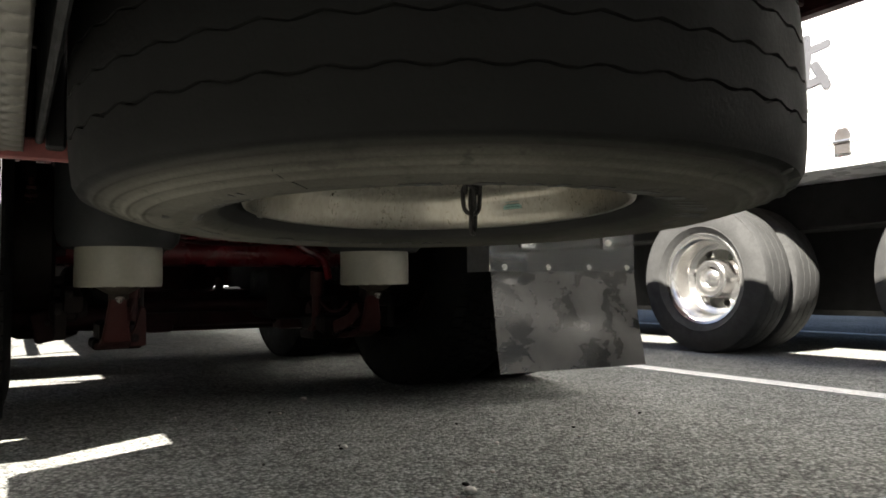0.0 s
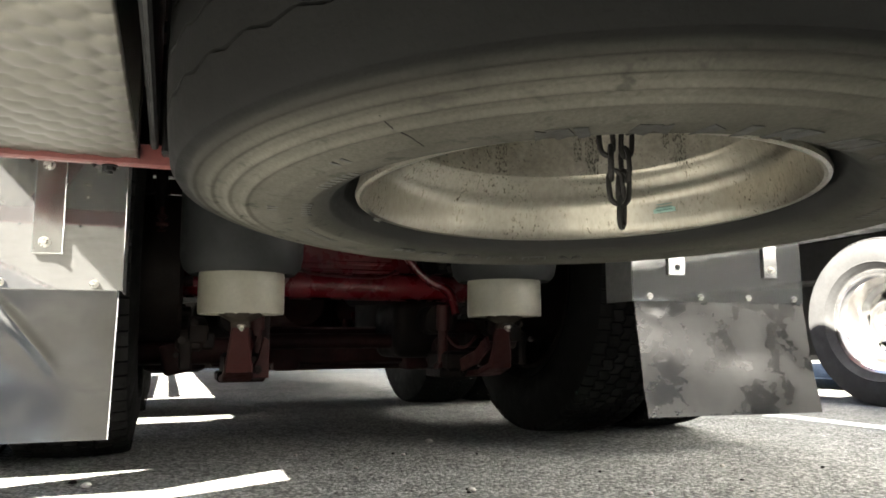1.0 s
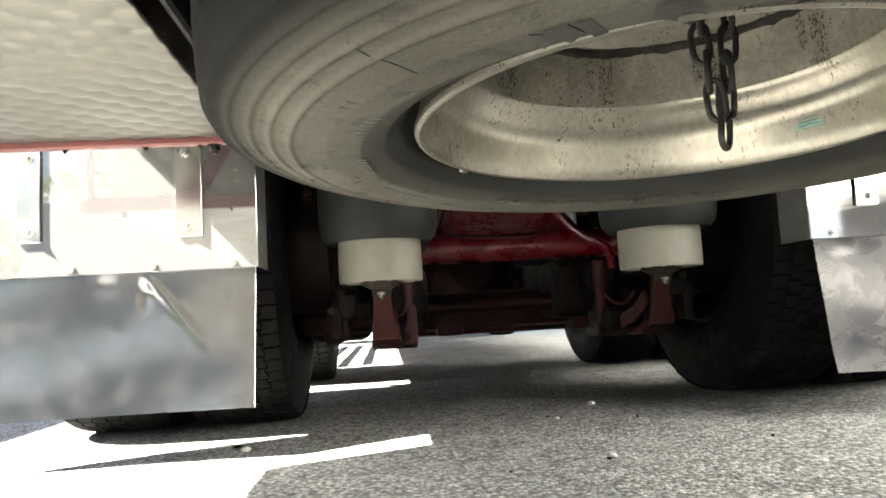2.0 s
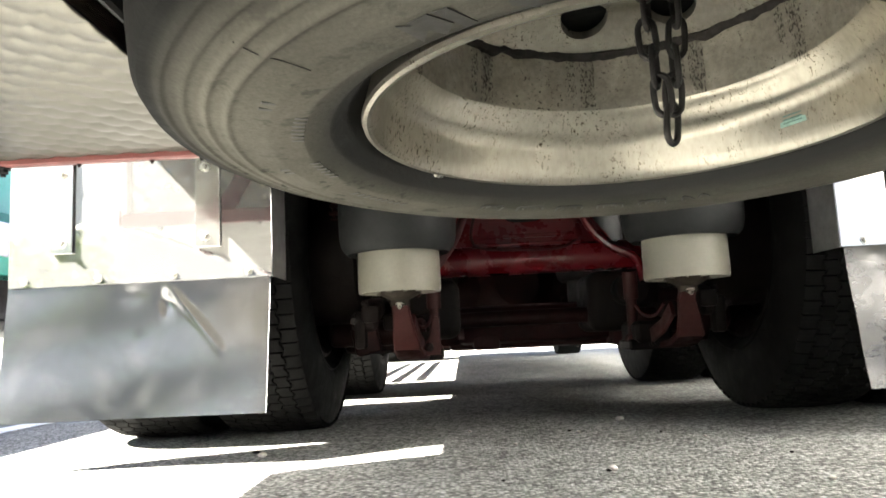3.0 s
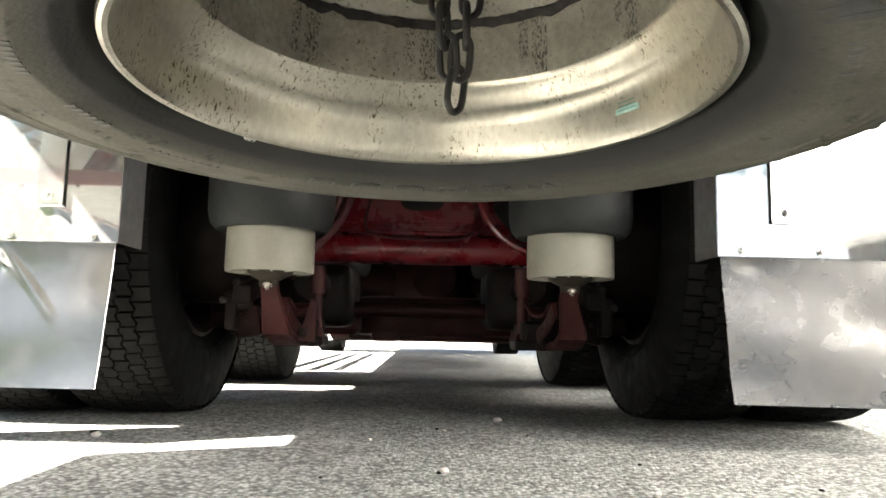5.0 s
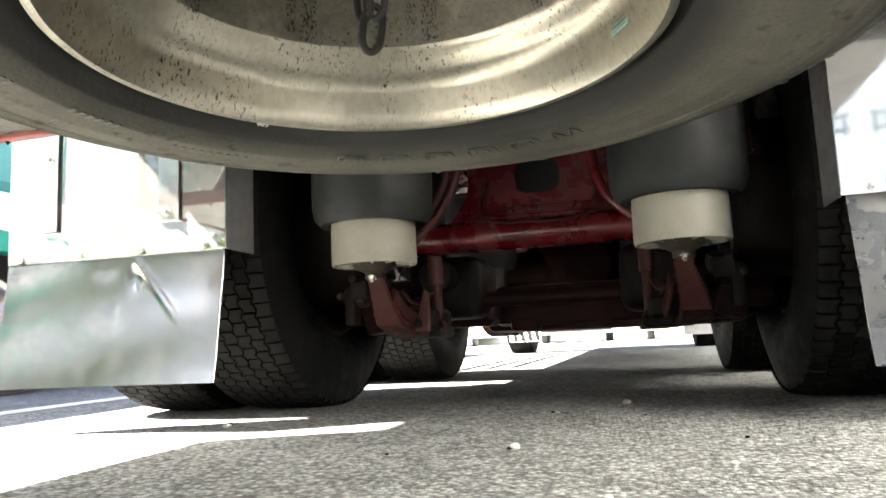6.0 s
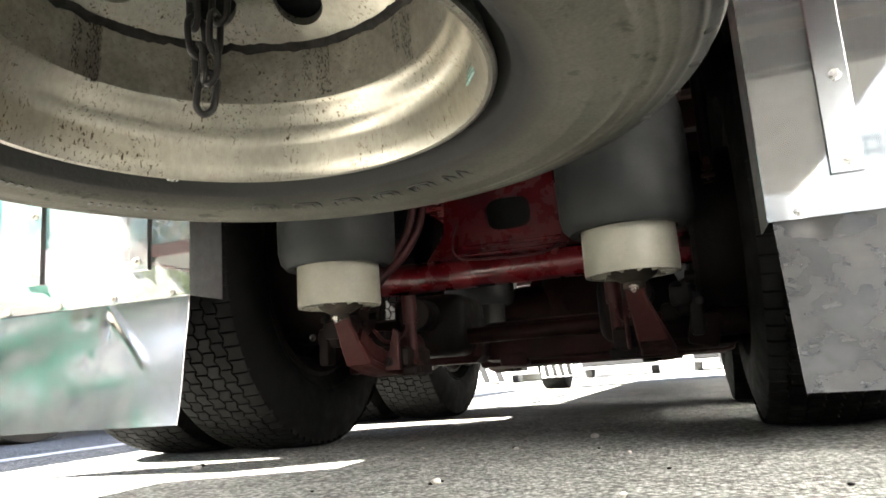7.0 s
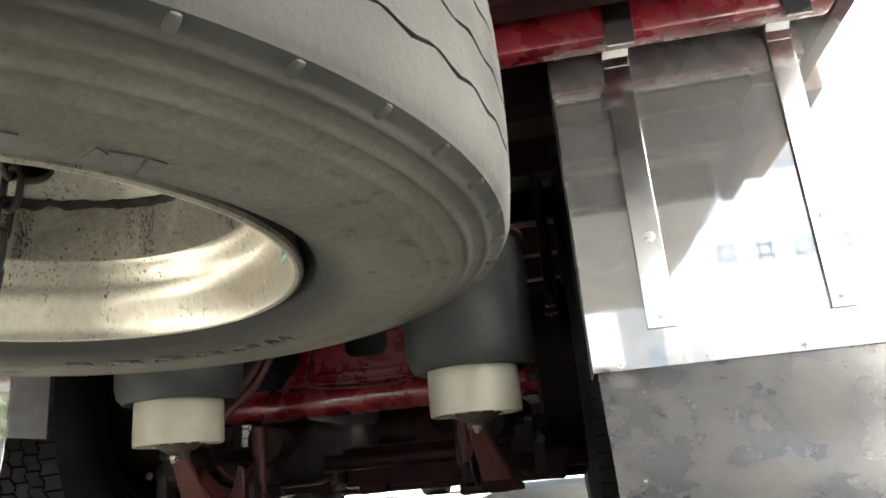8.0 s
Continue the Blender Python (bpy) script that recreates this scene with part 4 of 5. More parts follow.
part("box_side", bm, WHITE, truck, "outer side wall made white to brighten the mirrored panel")
bm = bmesh.new()
box(bm, (0.54, 3.4, 0.012), at(-0.82, -2.06, 1.1), 0.004)
part("box_top", bm, BLACK, truck)
bm = bmesh.new()
box(bm, (0.02, 3.4, 0.05), at(-1.112, -2.05, 0.61), 0.004)
part("box_edge", bm, RED, truck)

# side guards between the rear axles and the cab
for s in (-1, 1):
    guard = part("side_guard", bar_mesh((0.03, 3.4, 0.06)), None, truck, "side guard rails", at(s * 1.17, 4.2, 0.45))
    for dz in (0.16, 0.32):
        part("rail", bar_mesh((0.03, 3.4, 0.05)), None, guard, "", at(0, 0, dz))
    for dy in (-1.6, -0.8, 0.0, 0.8, 1.6):
        part("post", bar_mesh((0.04, 0.05, 0.7)), None, guard, "", at(-s * 0.034, dy, 0.3))

# front wheels far ahead, behind striped flaps
for s in (-1, 1):
    axle_wheel(s * 1.0, 6.98, 20)
    bm = bmesh.new()
    box(bm, (0.34, 0.004, 0.5), at(s * 0.9, 6.42, 0.38), 0.001)
    flap = part("front_flap", bm, WHITE if s < 0 else DULL, truck, "black and white striped flap behind the front wheel" if s < 0 else "plain grey flap behind the front wheel")
    for k in range(4 if s < 0 else 0):
        bm = bmesh.new()
        slab(bm, [(-0.03, -0.24), (0.01, -0.24), (-0.03, -0.02), (-0.07, -0.02)], 0.004, at(s * 0.9 - 0.09 + 0.08 * k, 6.415, 0.38), 0.0)
        part("stripe", bm, BLACK, flap, "black diagonal stripe")

# ---- spare wheel ----
spare = thing("spare_wheel", "spare truck wheel with dusty tyre and silver rim slung underneath", "spare wheel", at(0.0006, -0.7485, 0.6121, -1.684, 0.344, 0) @ at(0, 0, -0.592))
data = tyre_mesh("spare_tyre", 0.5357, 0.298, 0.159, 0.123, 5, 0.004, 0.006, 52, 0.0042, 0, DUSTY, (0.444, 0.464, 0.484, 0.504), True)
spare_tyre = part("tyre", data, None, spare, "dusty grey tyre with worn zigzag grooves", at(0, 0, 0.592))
bm = bmesh.new()
box(bm, (0.016, 0.009, 0.014), at(0, 0, 0), 0.004, 2)
lug_data = mesh_of("shoulder_lug", bm, LUG_RUBBER)
# lugs stand only on the lightened flank and share its tone
for k in range(-8, 5):
    a = 2 * math.pi * k / 44 - 0.016
    part("shoulder_lug", lug_data, None, spare_tyre, "", at(0.513 * math.cos(a), 0.513 * math.sin(a), -0.132, 0, 0, math.degrees(a)) @ at(0, 0, 0, 0, -20, 0))
WALL = [(0.0, 0.60), (0.04, 0.67), (0.1, 0.8), (0.18, 0.91), (0.3, 0.985), (0.45, 1.0), (0.6, 0.98), (0.74, 0.93)]


def on_sidewall(r, degrees):
    """A pose on the lower sidewall of the spare tyre, x pointing outwards."""
    u = (r - 0.298) / (0.5357 - 0.298)
    w = float(np.interp(u, [p[0] for p in WALL], [p[1] for p in WALL])) * 0.159
    return at(r * math.cos(radians(degrees)), r * math.sin(radians(degrees)), -w, 0, 0, degrees)


def hatched(outline):
    """One flat piece of a large moulded mark, its surface cut by fine ribs."""
    bm = bmesh.new()
    slab(bm, outline, 0.0008, at(0, 0, 0, 90, 0, 0), 0.0)
    return bm


# worn outlines of large raised characters, seen on the far side of the wall
for k, wide in enumerate((0.014, 0.02, 0.02, 0.02, 0.02, 0.017)):
    bm = bmesh.new()
    p, q, b = wide, 0.017, 0.007
    if k == 0:
        pipe(bm, [(q, -p - 0.01, 0), (-q, -p, 0), (q * 0.6, 0, 0), (-q, p, 0), (q, p + 0.01, 0)], 0.0016, 6)
    else:
        pipe(bm, [(q, -p + b, 0), (q, p - b, 0), (q - b, p, 0), (-q + b, p, 0), (-q, p - b, 0), (-q, -p + b, 0), (-q + b, -p, 0), (q - b, -p, 0)], 0.0016, 6, True)
        pipe(bm, [(q * 0.5, -p * 0.4, 0), (q * 0.5, p * 0.4, 0), (-q * 0.5, p * 0.4, 0), (-q * 0.5, -p * 0.4, 0)], 0.0012, 6, True)
    part("raised_mark", bm, DUSTY_DARK, spare_tyre, "worn raised moulding on the sidewall", on_sidewall(0.368, 62 + 10.4 * k))
# large dark plain marks along the near side of the wall
PIECES = (((-0.02, -0.024), (0.02, -0.02), (0.004, -0.002)), ((-0.022, -0.004), (0.018, -0.012), (0.021, 0.008), (-0.006, 0.012)), ((-0.021, 0.014), (0.021, 0.012), (0.019, 0.024), (-0.018, 0.025)))
for k, degrees in enumerate(np.linspace(-124, -40, 9)):
    for j, outline in enumerate(PIECES):
        if (k + j) % 4 == 3:
            continue
        part("moulded_patch", hatched(outline if k % 2 else [(x, -z) for x, z in outline][::-1]), PATCH, spare_tyre, "dark flat moulding on the sidewall", on_sidewall(0.383, float(degrees)) @ at(0, 0, -0.0005, 0, 5.8, 0))
bm = bmesh.new()
box(bm, (0.013, 0.005, 0.0014), at(0, 0, 0), 0.0004)
small_data = mesh_of("small_mark", bm, DUSTY_DARK)
for start, n, step, r in ((137, 9, 1.9, 0.39), (166, 6, 2.0, 0.37), (190, 7, 1.8, 0.375), (204, 2, 2.2, 0.412), (172, 2, 2.0, 0.411), (330, 6, 2.0, 0.385)):
    for k in range(n):
        part("small_mark", small_data, None, spare_tyre, "", on_sidewall(r, start + k * step))
bm = bmesh.new()
inner = [(0.3035, 0.478), (0.3055, 0.472), (0.304, 0.4675), (0.2995, 0.466), (0.295, 0.4675), (0.2915, 0.474), (0.2885, 0.488), (0.284, 0.515), (0.281, 0.528), (0.274, 0.536), (0.269, 0.541), (0.266, 0.552), (0.259, 0.562), (0.2535, 0.57)]
revolve(bm, inner + [(0.252, 0.66), (0.258, 0.6), (0.272, 0.56), (0.29, 0.53), (0.3, 0.49)], None, 128, True)
rim = part("rim", bm, RIM, spare, "silver steel rim speckled with rust", at(0, 0, -0.0075) @ Matrix.Diagonal((1.007, 1.007, 1, 1)))
bm = bmesh.new()
revolve(bm, [(0.2535, 0.57), (0.2505, 0.6), (0.2475, 0.648), (0.2445, 0.6565), (0.252, 0.66), (0.2575, 0.6), (0.258, 0.572)], None, 128, True)
part("rim_well", bm, RIM_SHADE, rim, "grey well of the rim, toned down in place of shade")
bm = bmesh.new()
dish = lambda r: 0.657 + 0.036 * min(1.0, max(0.0, (0.243 - r) / 0.05)) ** 0.8 - 0.03 * max(0.0, (0.15 - r) / 0.05)
perforated(bm, 10, 0.14, 0.243, 0.193, 0.034, dish, 24)
revolve(bm, [(0.14, dish(0.14)), (0.13, 0.684), (0.12, 0.671), (0.112, 0.671), (0.112, 0.69)], None, 60)
part("disc", bm, RIM, spare, "dished steel wheel disc with hand holes", at(0, 0, -0.0075, 0, 0, 20))
bm = bmesh.new()
revolve(bm, [(0.2466, 0.646), (0.2415, 0.649), (0.2385, 0.656), (0.243, 0.659)], None, 220, True)
for v in bm.verts:
    v.co.z += 0.005 * noise.noise(v.co * 45) + 0.003 * noise.noise(v.co * 160)
part("rust_ring", bm, RUST, rim, "dark rusty joint round the disc")
for k in range(10):
    for j, (shift, wide, low) in enumerate(((-1.5, 0.022, 0.562), (4.0, 0.013, 0.58))):
        a0 = radians(20 + 36 * k + shift + 1.5 * math.sin(5 * k))
        low += 0.012 * math.sin(7 * k + j)
        bm = bmesh.new()
        cols = []
        for u in (-0.5, 0.0, 0.5):
            a = a0 + u * wide / 0.249
            cols.append([bm.verts.new(((r - 0.0012) * math.cos(a), (r - 0.0012) * math.sin(a), z)) for r, z in ((0.2535, low), (0.25, 0.6), (0.2485, 0.625), (0.247, 0.652))])
        for p, q in zip(cols, cols[1:]):
            for i in range(3):
                bm.faces.new((p[i], q[i], q[i + 1], p[i + 1]))
        part("rust_streak", bm, STREAK, rim, "dark rusty drip streak")
bm = bmesh.new()
box(bm, (0.003, 0.038, 0.018), at(0.2495, 0.1415, 0.507, 0, 10, 29.5), 0.0006)
label_ob = part("sticker", bm, STICKER, rim, "small faded green sticker")
bm = bmesh.new()
for z in (0.502, 0.507, 0.512):
    box(bm, (0.002, 0.028, 0.0016), at(0.2478, 0.1405, z, 0, 10, 29.5), 0.0003)
part("sticker_line", bm, STICKER_INK, rim)
bm = bmesh.new()
box(bm, (0.007, 0.016, 0.006), at(-0.227, 0.214, 0.47, 0, 0, 137), 0.002)
part("balance_weight", bm, STEEL, rim, "small bright balance weight")
bm = bmesh.new()
pipe(bm, [tuple(on_sidewall(r, a).translation - Vector((0, 0, 0.0008))) for r, a in ((0.469, -141.6), (0.449, -141.8), (0.43, -141.2), (0.405, -141.3))], 0.0004, 6)
part("crack", bm, BLACK, spare_tyre, "thin dark crack in the sidewall")
# carrier above the wheel; its wide black disc added to darken the hand holes
bm = bmesh.new()
rod(bm, 0.288, 0.012, at(0, 0, 0.702), 48)
rod(bm, 0.03, 0.28, at(0, 0, 0.9), 16)
box(bm, (0.12, 1.0, 0.06), at(0, 0.1, 1.03), 0.006)
part("carrier", bm, BLACK, spare, "black spare wheel carrier with a disc darkening the hand holes")

# ---- chain ----
chain = thing("chain", "rusty iron chain hanging through the spare wheel", "chain", at(0.027, -0.806, 0.011))
bm = bmesh.new()
a, b = 0.0085, 0.0155
pipe(bm, [(a, 0, -b + 0.004), (a, 0, b - 0.004), (a * 0.6, 0, b + 0.004), (0, 0, b + 0.007), (-a * 0.6, 0, b + 0.004), (-a, 0, b - 0.004), (-a, 0, -b + 0.004), (-a * 0.6, 0, -b - 0.004), (0, 0, -b - 0.007), (a * 0.6, 0, -b - 0.004)], 0.0036, 8, True)
link_data = mesh_of("chain_link", bm, CHAIN)
part("chain_link", link_data, None, chain, "", at(0.002, 0, 0.448, 0, 8, 35))
for s, n in ((-1, 8), (1, 8)):
    for k in range(n):
        part("chain_link", link_data, None, chain, "", at(s * (0.006 + 0.005 * min(k, 2)), 0.002 * (k % 3), 0.48 + 0.0325 * k, 0, s * 4, (75 if k % 2 else -12) + 15 * s))

# ---- white truck in the next bay ----
neighbour = thing("truck", "white box truck with chromed wheels parked in the next bay", "truck", at(2.44, 0, 0))
bm = bmesh.new()
box(bm, (2.4, 9.8, 0.104), at(1.24, 1.6, 0.899), 0.006)
part("lower_sill", bm, WHITE, neighbour)
bm = bmesh.new()
box(bm, (2.4, 9.8, 0.16), at(1.244, 1.6, 1.039), 0.006)
part("drop_side", bm, WHITE, neighbour, "white hinged drop side")
bm = bmesh.new()
box(bm, (2.4, 9.8, 2.2), at(1.24, 1.6, 2.227), 0.01)
part("box_body", bm, WHITE, neighbour, "white cargo box")
bm = bmesh.new()
box(bm, (1.7, 9.7, 0.226), at(1.26, 1.6, 0.733), 0.01)
# low black box is added to fill the dark gap behind the wheels
box(bm, (1.2, 9.4, 0.5), at(1.26, 1.6, 0.43), 0.03)
part("underframe", bm, BLACK, neighbour, "black underframe")
for y in (0.015, 1.475, -1.425, 2.975):
    bm = bmesh.new()
    box(bm, (0.012, 0.075, 0.05), at(0.033, y, 0.93), 0.004)
    slab(bm, [(-0.038, 0.0), (0.038, 0.0), (0.036, 0.03), (0.02, 0.055), (-0.02, 0.055), (-0.036, 0.03)], 0.01, at(0.036, y, 0.965, 0, 0, 90), 0.002)
    rod(bm, 0.008, 0.08, at(0.026, y, 0.96, 90, 0, 0), 10)
    part("hinge", bm, CHROME, neighbour, "steel drop-side hinge")
for k, ((y0, z0), (y1, z1), w) in enumerate((((0.21, 1.362), (0.1, 1.377), 0.036), ((0.192, 1.425), (0.192, 1.38), 0.036), ((0.19, 1.34), (0.206, 1.22), 0.036), ((0.215, 1.212), (0.115, 1.228), 0.036), ((0.156, 1.292), (0.106, 1.196), 0.04))):
    way = math.atan2(z1 - z0, y1 - y0)
    caps = [(y1 + w / 2 * math.cos(way + a), z1 + w / 2 * math.sin(way + a)) for a in np.linspace(-math.pi / 2, math.pi / 2, 8)]
    caps += [(y0 + w / 2 * math.cos(way + a), z0 + w / 2 * math.sin(way + a)) for a in np.linspace(math.pi / 2, math.pi * 1.5, 8)]
    bm = bmesh.new()
    slab(bm, caps, 0.004, at(0.0385 - 0.0008 * k, -0.03, 0.03, 0, 0, 90), 0.0)
    part("lettering", bm, GREY, neighbour, "grey painted lettering stroke")

small_tyre = tyre_mesh("tyre", 0.385, 0.225, 0.11, 0.09, 4, 0.005, 0.007, 44, 0.003, 0, GREY_RUBBER, (0.27,))
bm = bmesh.new()
revolve(bm, thick([(0.237, 0.075), (0.232, 0.083), (0.224, 0.078), (0.218, 0.06), (0.205, 0.05), (0.2, 0.02), (0.19, -0.03), (0.16, -0.05)], 0.006), None, 56, True)
perforated(bm, 6, 0.095, 0.165, 0.138, 0.021, lambda r: -0.05, 20)
small_rim = mesh_of("rim", bm, CHROME)
bm = bmesh.new()
revolve(bm, [(0, 0.03), (0.03, 0.027), (0.05, 0.012), (0.054, 0.006), (0.06, 0.012), (0.064, 0.024), (0.088, 0.026), (0.095, 0.02), (0.098, -0.045), (0.108, -0.054), (0, -0.054)], None, 48)
hub_data = mesh_of("hub_cap", bm, CHROME)
for y in (0.775, -0.475):
    for x, face in ((0.12, True), (0.36, False)):
        wheel = part("wheel", small_rim, None, neighbour, "chromed small truck wheel" if face else "inner dual wheel", at(x, y, 0.38, 0, -90, 0) @ at(0, 0, 0, 0, 0, 30 * y))
        part("tyre", small_tyre, None, wheel, "worn grey truck tyre")
        if face:
            part("hub_cap", hub_data, None, wheel, "chromed hub cap")

# ---- green truck on the other side ----
green = thing("truck", "green and white flatbed truck with teal cover in the next bay", "truck", at(-2.8, 0, 0))
bm = bmesh.new()
box(bm, (2.4, 9.0, 0.11), at(-1.2, 2.5, 0.775), 0.006)
part("lower_sill", bm, GREEN, green, "bright green sill")
bm = bmesh.new()
box(bm, (2.4, 9.0, 0.2), at(-1.205, 2.5, 0.93), 0.006)
part("drop_side", bm, WHITE, green, "white hinged drop side")
bm = bmesh.new()
box(bm, (2.36, 9.0, 0.62), at(-1.2, 2.5, 1.345), 0.05)
part("tarpaulin", bm, TEAL, green, "teal cover over the load")
bm = bmesh.new()
box(bm, (2.2, 8.9, 0.25), at(-1.25, 2.5, 0.6), 0.01)
part("underframe", bm, BLACK, green, "black underframe")
for y in (1.15, 2.6):
    bm = bmesh.new()
    box(bm, (0.014, 0.1, 0.05), at(0.003, y, 0.845), 0.004)
    slab(bm, [(-0.045, 0.0), (0.045, 0.0), (0.03, 0.06), (-0.03, 0.06)], 0.012, at(-0.001, y, 0.865, 0, 0, 90), 0.002)
    part("hinge", bm, STEEL, green, "steel drop-side hinge")
bm = bmesh.new()
revolve(bm, thick([(0.275, 0.1), (0.268, 0.108), (0.258, 0.1), (0.25, 0.07), (0.235, 0.04), (0.225, -0.03), (0.19, -0.06)], 0.006), None, 48, True)
perforated(bm, 8, 0.1, 0.195, 0.155, 0.028, lambda r: -0.06, 16)
green_rim = mesh_of("rim", bm, CHROME)
green_tyre = tyre_mesh("tyre", 0.49, 0.265, 0.135, 0.11, 5, 0.008, 0.011, 44, 0.003, 0.05, DUSTY, (0.35,))
for y in (1.62, 0.3):
    wheel = part("wheel", green_rim, None, green, "bright steel truck wheel", at(-0.16, y, 0.485, 0, 90, 0) @ at(0, 0, 0, 0, 0, 40 * y))
    part("tyre", green_tyre, None, wheel, "grey truck tyre")
    part("hub_cap", hub_data, None, wheel, "chromed hub cap", Matrix.Scale(1.25, 4))

# ---- far side of the parking area ----
for x, y, w, h, l in ((-1.2, 17.0, 1.9, 1.9, 4.6), (1.4, 16.5, 1.8, 1.6, 4.4), (4.2, 17.2, 1.9, 2.0, 4.6), (-5.2, 18, 2.3, 2.6, 6.0)):
    van = thing("van", "white van parked across the far side", "van", at(x, y, 0), "far vans")
    bm = bmesh.new()
    slab(bm, [(-w / 2, 0.22), (w / 2, 0.22), (w / 2, h * 0.5), (w * 0.42, h), (-w * 0.42, h), (-w / 2, h * 0.5)], l, at(0, l / 2, 0), 0.03)
    part("body", bm, WHITE, van)
    bm = bmesh.new()
    box(bm, (w * 0.72, 0.02, h * 0.3), at(0, -0.01, h * 0.7), 0.006)
    part("window", bm, GLASS_DARK, van)
    bm = bmesh.new()
    box(bm, (w * 0.96, 0.08, 0.12), at(0, -0.03, 0.34), 0.02)
    part("bumper", bm, BLACK, van)
    for s in (-1, 1):
        bm = bmesh.new()
        rod(bm, 0.3, 0.2, at(s * (w / 2 - 0.13), 0.8, 0.3, 0, 90, 0), 24, 0.03)
        part("wheel", bm, RUBBER, van)
barrier = thing("barrier", "black and white striped barrier board standing on asphalt", "barrier", at(-4.3, 13.2, 0))
bm = bmesh.new()
box(bm, (2.6, 0.03, 0.5), at(0, 0, 0.33), 0.004)
for x in (-1.1, 1.1):
    box(bm, (0.06, 0.4, 0.06), at(x, 0, 0.03), 0.006)
    box(bm, (0.05, 0.05, 0.3), at(x, 0.02, 0.18), 0.004)
part("board", bm, WHITE, barrier)
for k in range(8):
    bm = bmesh.new()
    slab(bm, [(-0.09, -0.245), (0.05, -0.245), (-0.1, 0.245), (-0.24, 0.245)], 0.006, at(-1.0 + 0.3 * k, -0.017, 0.33), 0.0)
    part("stripe", bm, BLACK, barrier)
bm = bmesh.new()
for k in range(60):
    box(bm, (1.4, 1.2, 1.2 + 0.5 * random.random()), at(-40 + k * 1.35, 26 + random.random(), 0.6), 0.15, 2)
solid("hedge", bm, HEDGE, "clipped green hedge along the far edge", "hedge", kind="stuff")
bm = bmesh.new()
box(bm, (60, 0.25, 0.5), at(0, 23, 0.25), 0.02)
solid("low_wall", bm, CONCRETE, "pale concrete kerb wall in front of the hedge", "wall", kind="structure")
bm = bmesh.new()
box(bm, (90, 8, 7), at(0, 34, 3.5), 0.05)
solid("building_wall", bm, CONCRETE, "pale building behind the parking area", "wall", kind="structure")

# ---- behind, out of view: a building, parked trucks and trees across the aisle ----
# inferred from a grey reflection; made wide and tall to dim light from behind
office = thing("building", "grey concrete building with windows behind the parking area", "building", at(0, -26, 0))
bm = bmesh.new()
box(bm, (64, 8, 12.0), at(0, -4, 6.0), 0.05)
part("wall", bm, CONCRETE, office)
for row in range(3):
    for k in range(12):
        bm = bmesh.new()
        box(bm, (1.2, 0.12, 0.9), at(-16 + 2.9 * k, 0.02, 3.4 + 3.2 * row), 0.02)
        part("window", bm, GLASS_PALE, office)
for x, y, w, l, stuff in ((6.2, -8.0, 8.0, 2.4, WHITE), (-4.5, -14.0, 6.5, 2.4, GREY)):
    other = thing("truck", "box truck parked across the aisle", "truck", at(x, y, 0), "trucks across the aisle")
    bm = bmesh.new()
    if stuff is WHITE:
        slab(bm, [(-w / 2, 0.85), (w / 2, 0.85), (w / 2, 3.57), (-w / 2 + 0.77, 3.57), (-w / 2, 2.5)], l, at(0, -l / 2, 0), 0.02)
    else:
        box(bm, (w, l, 2.3), at(0, -l / 2, 1.95), 0.03)
    body = part("box_body", bm, stuff, other)
    bm = bmesh.new()
    box(bm, (w * 0.95, l * 0.9, 0.3), at(0, -l / 2, 0.65), 0.02)
    part("underframe", bm, BLACK, other)
    for k in (-2.4, 1.5, 2.6):
        bm = bmesh.new()
        rod(bm, 0.45, 0.26, at(k, -0.2, 0.45, 90, 0, 0), 28, 0.04)
        part("wheel", bm, RUBBER, other)
    if stuff is WHITE:
        for k in range(5):
            for dx, dz, bw, bh in ((0, 0.1, 0.26, 0.04), (0, -0.07, 0.26, 0.04), (-0.08, 0, 0.04, 0.28), (0.08, 0, 0.04, 0.28)):
                bm = bmesh.new()
                box(bm, (bw, 0.01, bh), at(-3.4 + k * 0.48 + dx, 0.006, 2.54 + dz), 0.002)
                part("lettering", bm, STICKER_INK, body, "blue-grey lettering stroke")
# grey reflection suggests something here; unseen truck set close to cut light from behind
opposite = thing("truck", "white box truck parked with its rear towards the red truck", "truck", at(-0.1, -5.3, 0), "trucks across the aisle")
bm = bmesh.new()
box(bm, (2.4, 6.0, 2.4), at(0, -3.0, 2.2), 0.02)
part("box_body", bm, WHITE, opposite)
for s in (-1, 1):
    bm = bmesh.new()
    box(bm, (1.14, 0.03, 2.2), at(s * 0.585, 0.012, 2.2), 0.008)
    part("rear_door", bm, WHITE, opposite, "white rear door")
    bm = bmesh.new()
    rod(bm, 0.014, 2.2, at(s * 0.2, 0.04, 2.2), 10)
    part("lock_rod", bm, STEEL, opposite)
    bm = bmesh.new()
    rod(bm, 0.45, 0.5, at(s * 0.9, -1.6, 0.45, 0, 90, 0), 28, 0.04)
    part("wheel", bm, RUBBER, opposite)
    bm = bmesh.new()
    box(bm, (0.36, 0.05, 0.12), at(s * 0.95, 0.02, 0.86), 0.012)
    part("tail_lamp", bm, RED_PALE, opposite, "dark red tail lamp")
bm = bmesh.new()
box(bm, (2.2, 5.8, 0.26), at(0, -2.95, 0.86), 0.02)
box(bm, (2.2, 0.1, 0.12), at(0, -0.1, 0.55), 0.02)
box(bm, (0.08, 0.08, 0.3), at(-0.6, -0.12, 0.68), 0.01)
box(bm, (0.08, 0.08, 0.3), at(0.6, -0.12, 0.68), 0.01)
part("underframe", bm, BLACK, opposite, "black underframe with a rear guard bar")
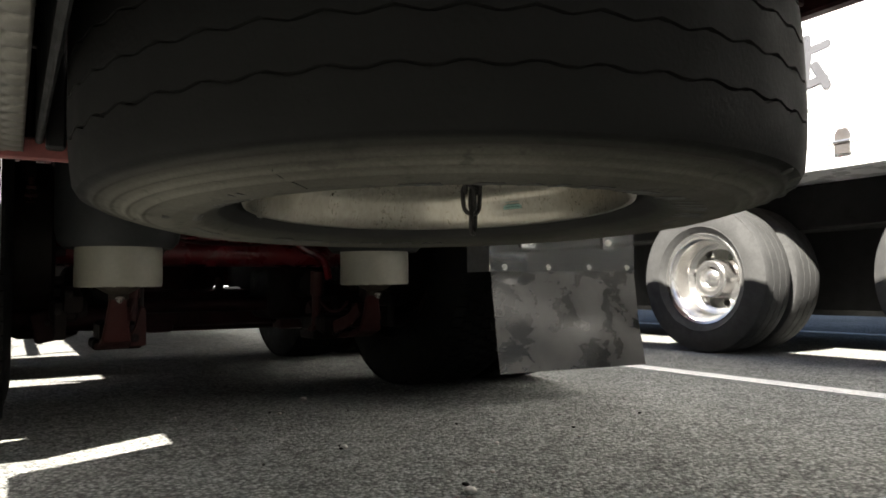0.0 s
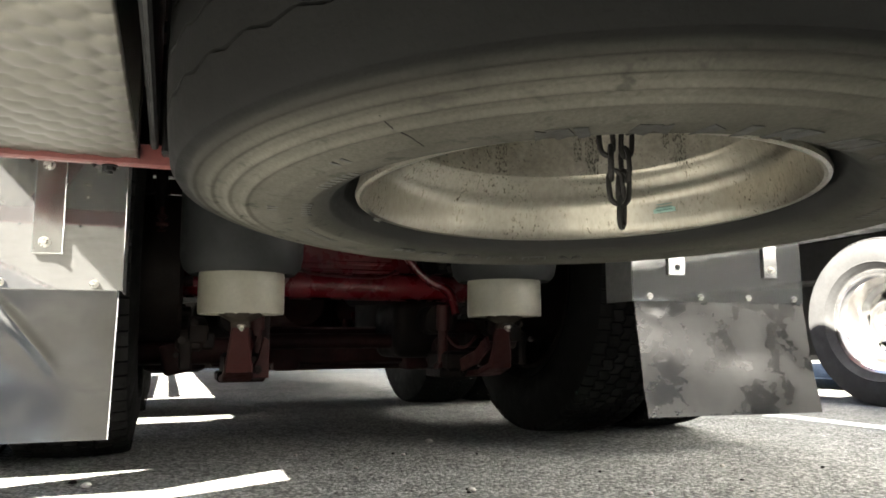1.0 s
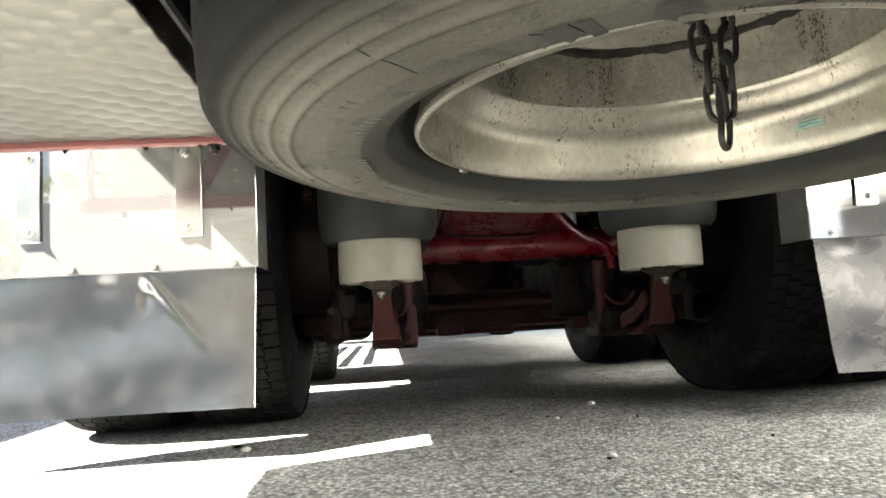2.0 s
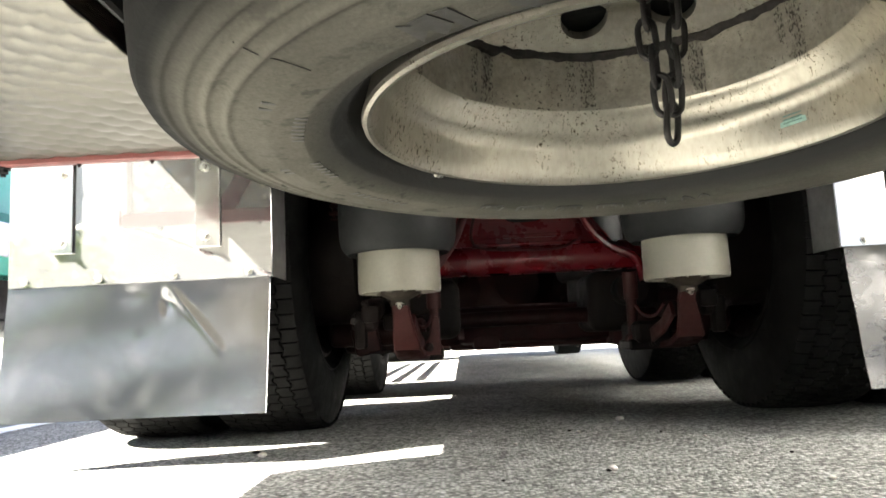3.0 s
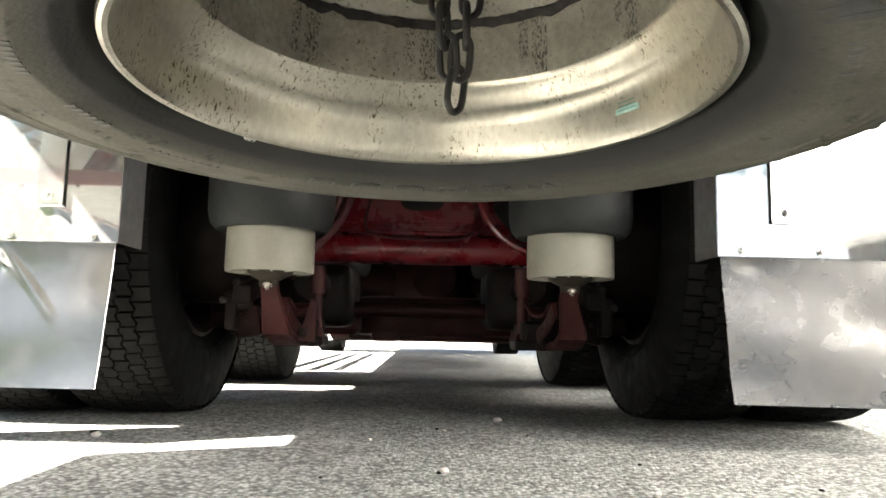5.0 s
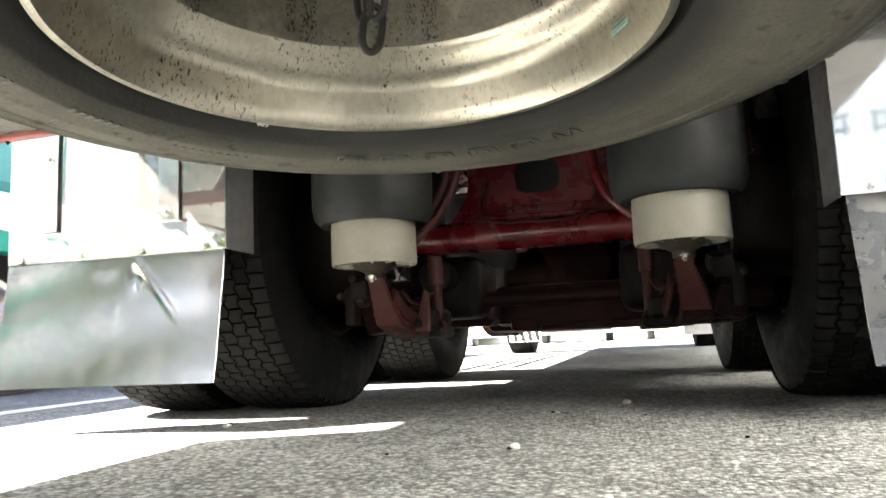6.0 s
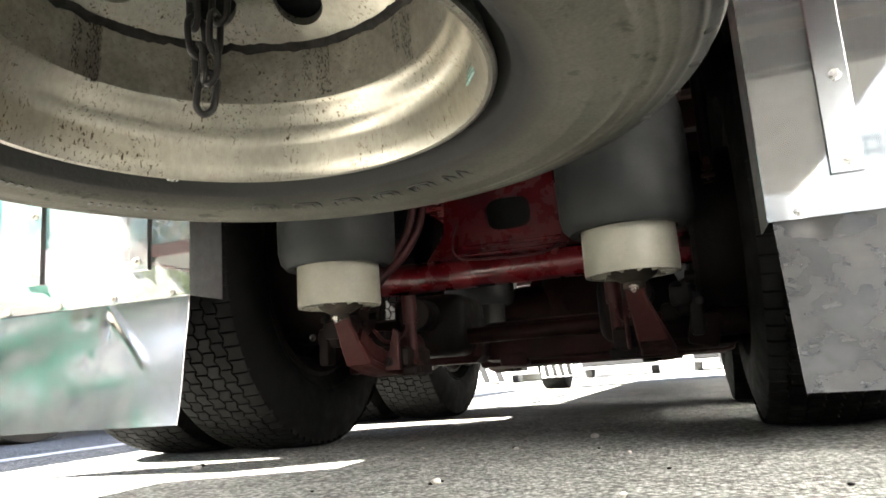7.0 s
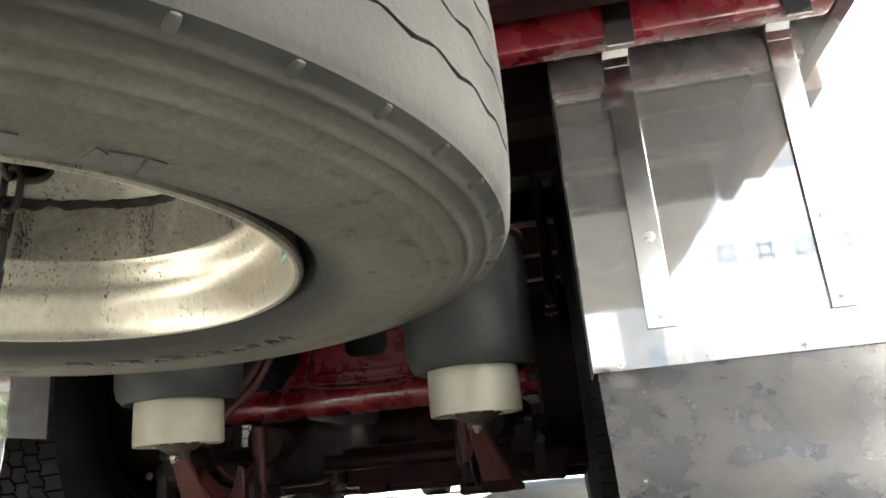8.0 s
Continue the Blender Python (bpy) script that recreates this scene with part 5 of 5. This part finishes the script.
for k in range(13):
    x, y = -26 + 2.1 * k + random.uniform(-0.5, 0.5), -19 + random.uniform(-1.5, 1.0)
    h = random.uniform(3.2, 5.2)
    tree = thing("tree", "leafy roadside tree behind the parking area", "tree", at(x, y, 0), "trees behind")
    bm = bmesh.new()
    pipe(bm, [(0, 0, 0), (0.05, 0.03, h * 0.3), (-0.04, 0.05, h * 0.6), (0.02, 0, h * 0.85)], 0.09, 8)
    for j in range(4):
        a = j * 1.7 + k
        pipe(bm, [(0, 0, h * (0.35 + 0.1 * j)), (0.4 * math.cos(a), 0.4 * math.sin(a), h * (0.5 + 0.1 * j)), (0.8 * math.cos(a), 0.8 * math.sin(a), h * (0.6 + 0.1 * j))], 0.035, 6)
    part("trunk", bm, GREASE, tree)
    n = 700
    pts, quads = [], []
    for j in range(n):
        d = Vector((random.gauss(0, 1), random.gauss(0, 1), random.gauss(0, 1))).normalized() * random.random() ** 0.4
        c = Vector((d.x * 1.3, d.y * 1.2, h * 0.66 + d.z * h * 0.36))
        q = Euler((random.uniform(0, 6), random.uniform(0, 6), random.uniform(0, 6))).to_matrix()
        i = len(pts)
        for u, v in ((-0.13, -0.06), (0.1, -0.08), (0.15, 0.05), (-0.08, 0.1)):
            pts.append(tuple(c + q @ Vector((u, v, 0.03 * u))))
        quads.append((i, i + 1, i + 2, i + 3))
    data = bpy.data.meshes.new("crown")
    data.from_pydata(pts, [], quads)
    data.materials.append(LEAF)
    part("crown", data, None, tree)

# ---- loose stones and crumbs of dark grit ----
for x, y, r in ((0.038, -0.254, 0.008), (0.111, -0.646, 0.01), (0.046, -0.225, 0.006), (0.047, 0.288, 0.006), (-0.697, 0.147, 0.012), (0.4, -0.15, 0.005), (0.25, 0.2, 0.005), (0.62, -0.35, 0.006), (-0.15, -0.3, 0.005), (0.9, -0.3, 0.007)):
    bm = bmesh.new()
    bmesh.ops.create_icosphere(bm, subdivisions=2, radius=r)
    for v in bm.verts:
        v.co *= 1 + 0.35 * noise.noise(v.co * 110 + Vector((x, y, 0)) * 40)
        v.co.z *= 0.5
    solid("grit_crumb", bm, GREASE, "dark crumb of grit lying on asphalt", "grit", "grit crumbs", m=at(x, y, r * 0.25) @ Matrix.Scale(0.7, 4))

for x, y, r in ((0.045, -0.251, 0.009), (0.209, 0.46, 0.011), (0.09, -0.692, 0.012), (-0.667, 0.09, 0.011), (0.35, -0.4, 0.006), (-0.1, 0.1, 0.005), (0.7, -0.2, 0.006), (0.2, -0.6, 0.005), (0.062, 0.247, 0.006), (0.32, 0.1, 0.004), (-0.2, 0.35, 0.005), (0.55, -0.45, 0.005)):
    bm = bmesh.new()
    bmesh.ops.create_icosphere(bm, subdivisions=2, radius=r)
    for v in bm.verts:
        v.co *= 1 + 0.25 * noise.noise(v.co * 90 + Vector((x, y, 0)) * 30)
        v.co.z *= 0.6
    solid("pebble", bm, STONE, "small pale stone lying on asphalt", "pebble", "pebbles", m=at(x, y, r * 0.45))
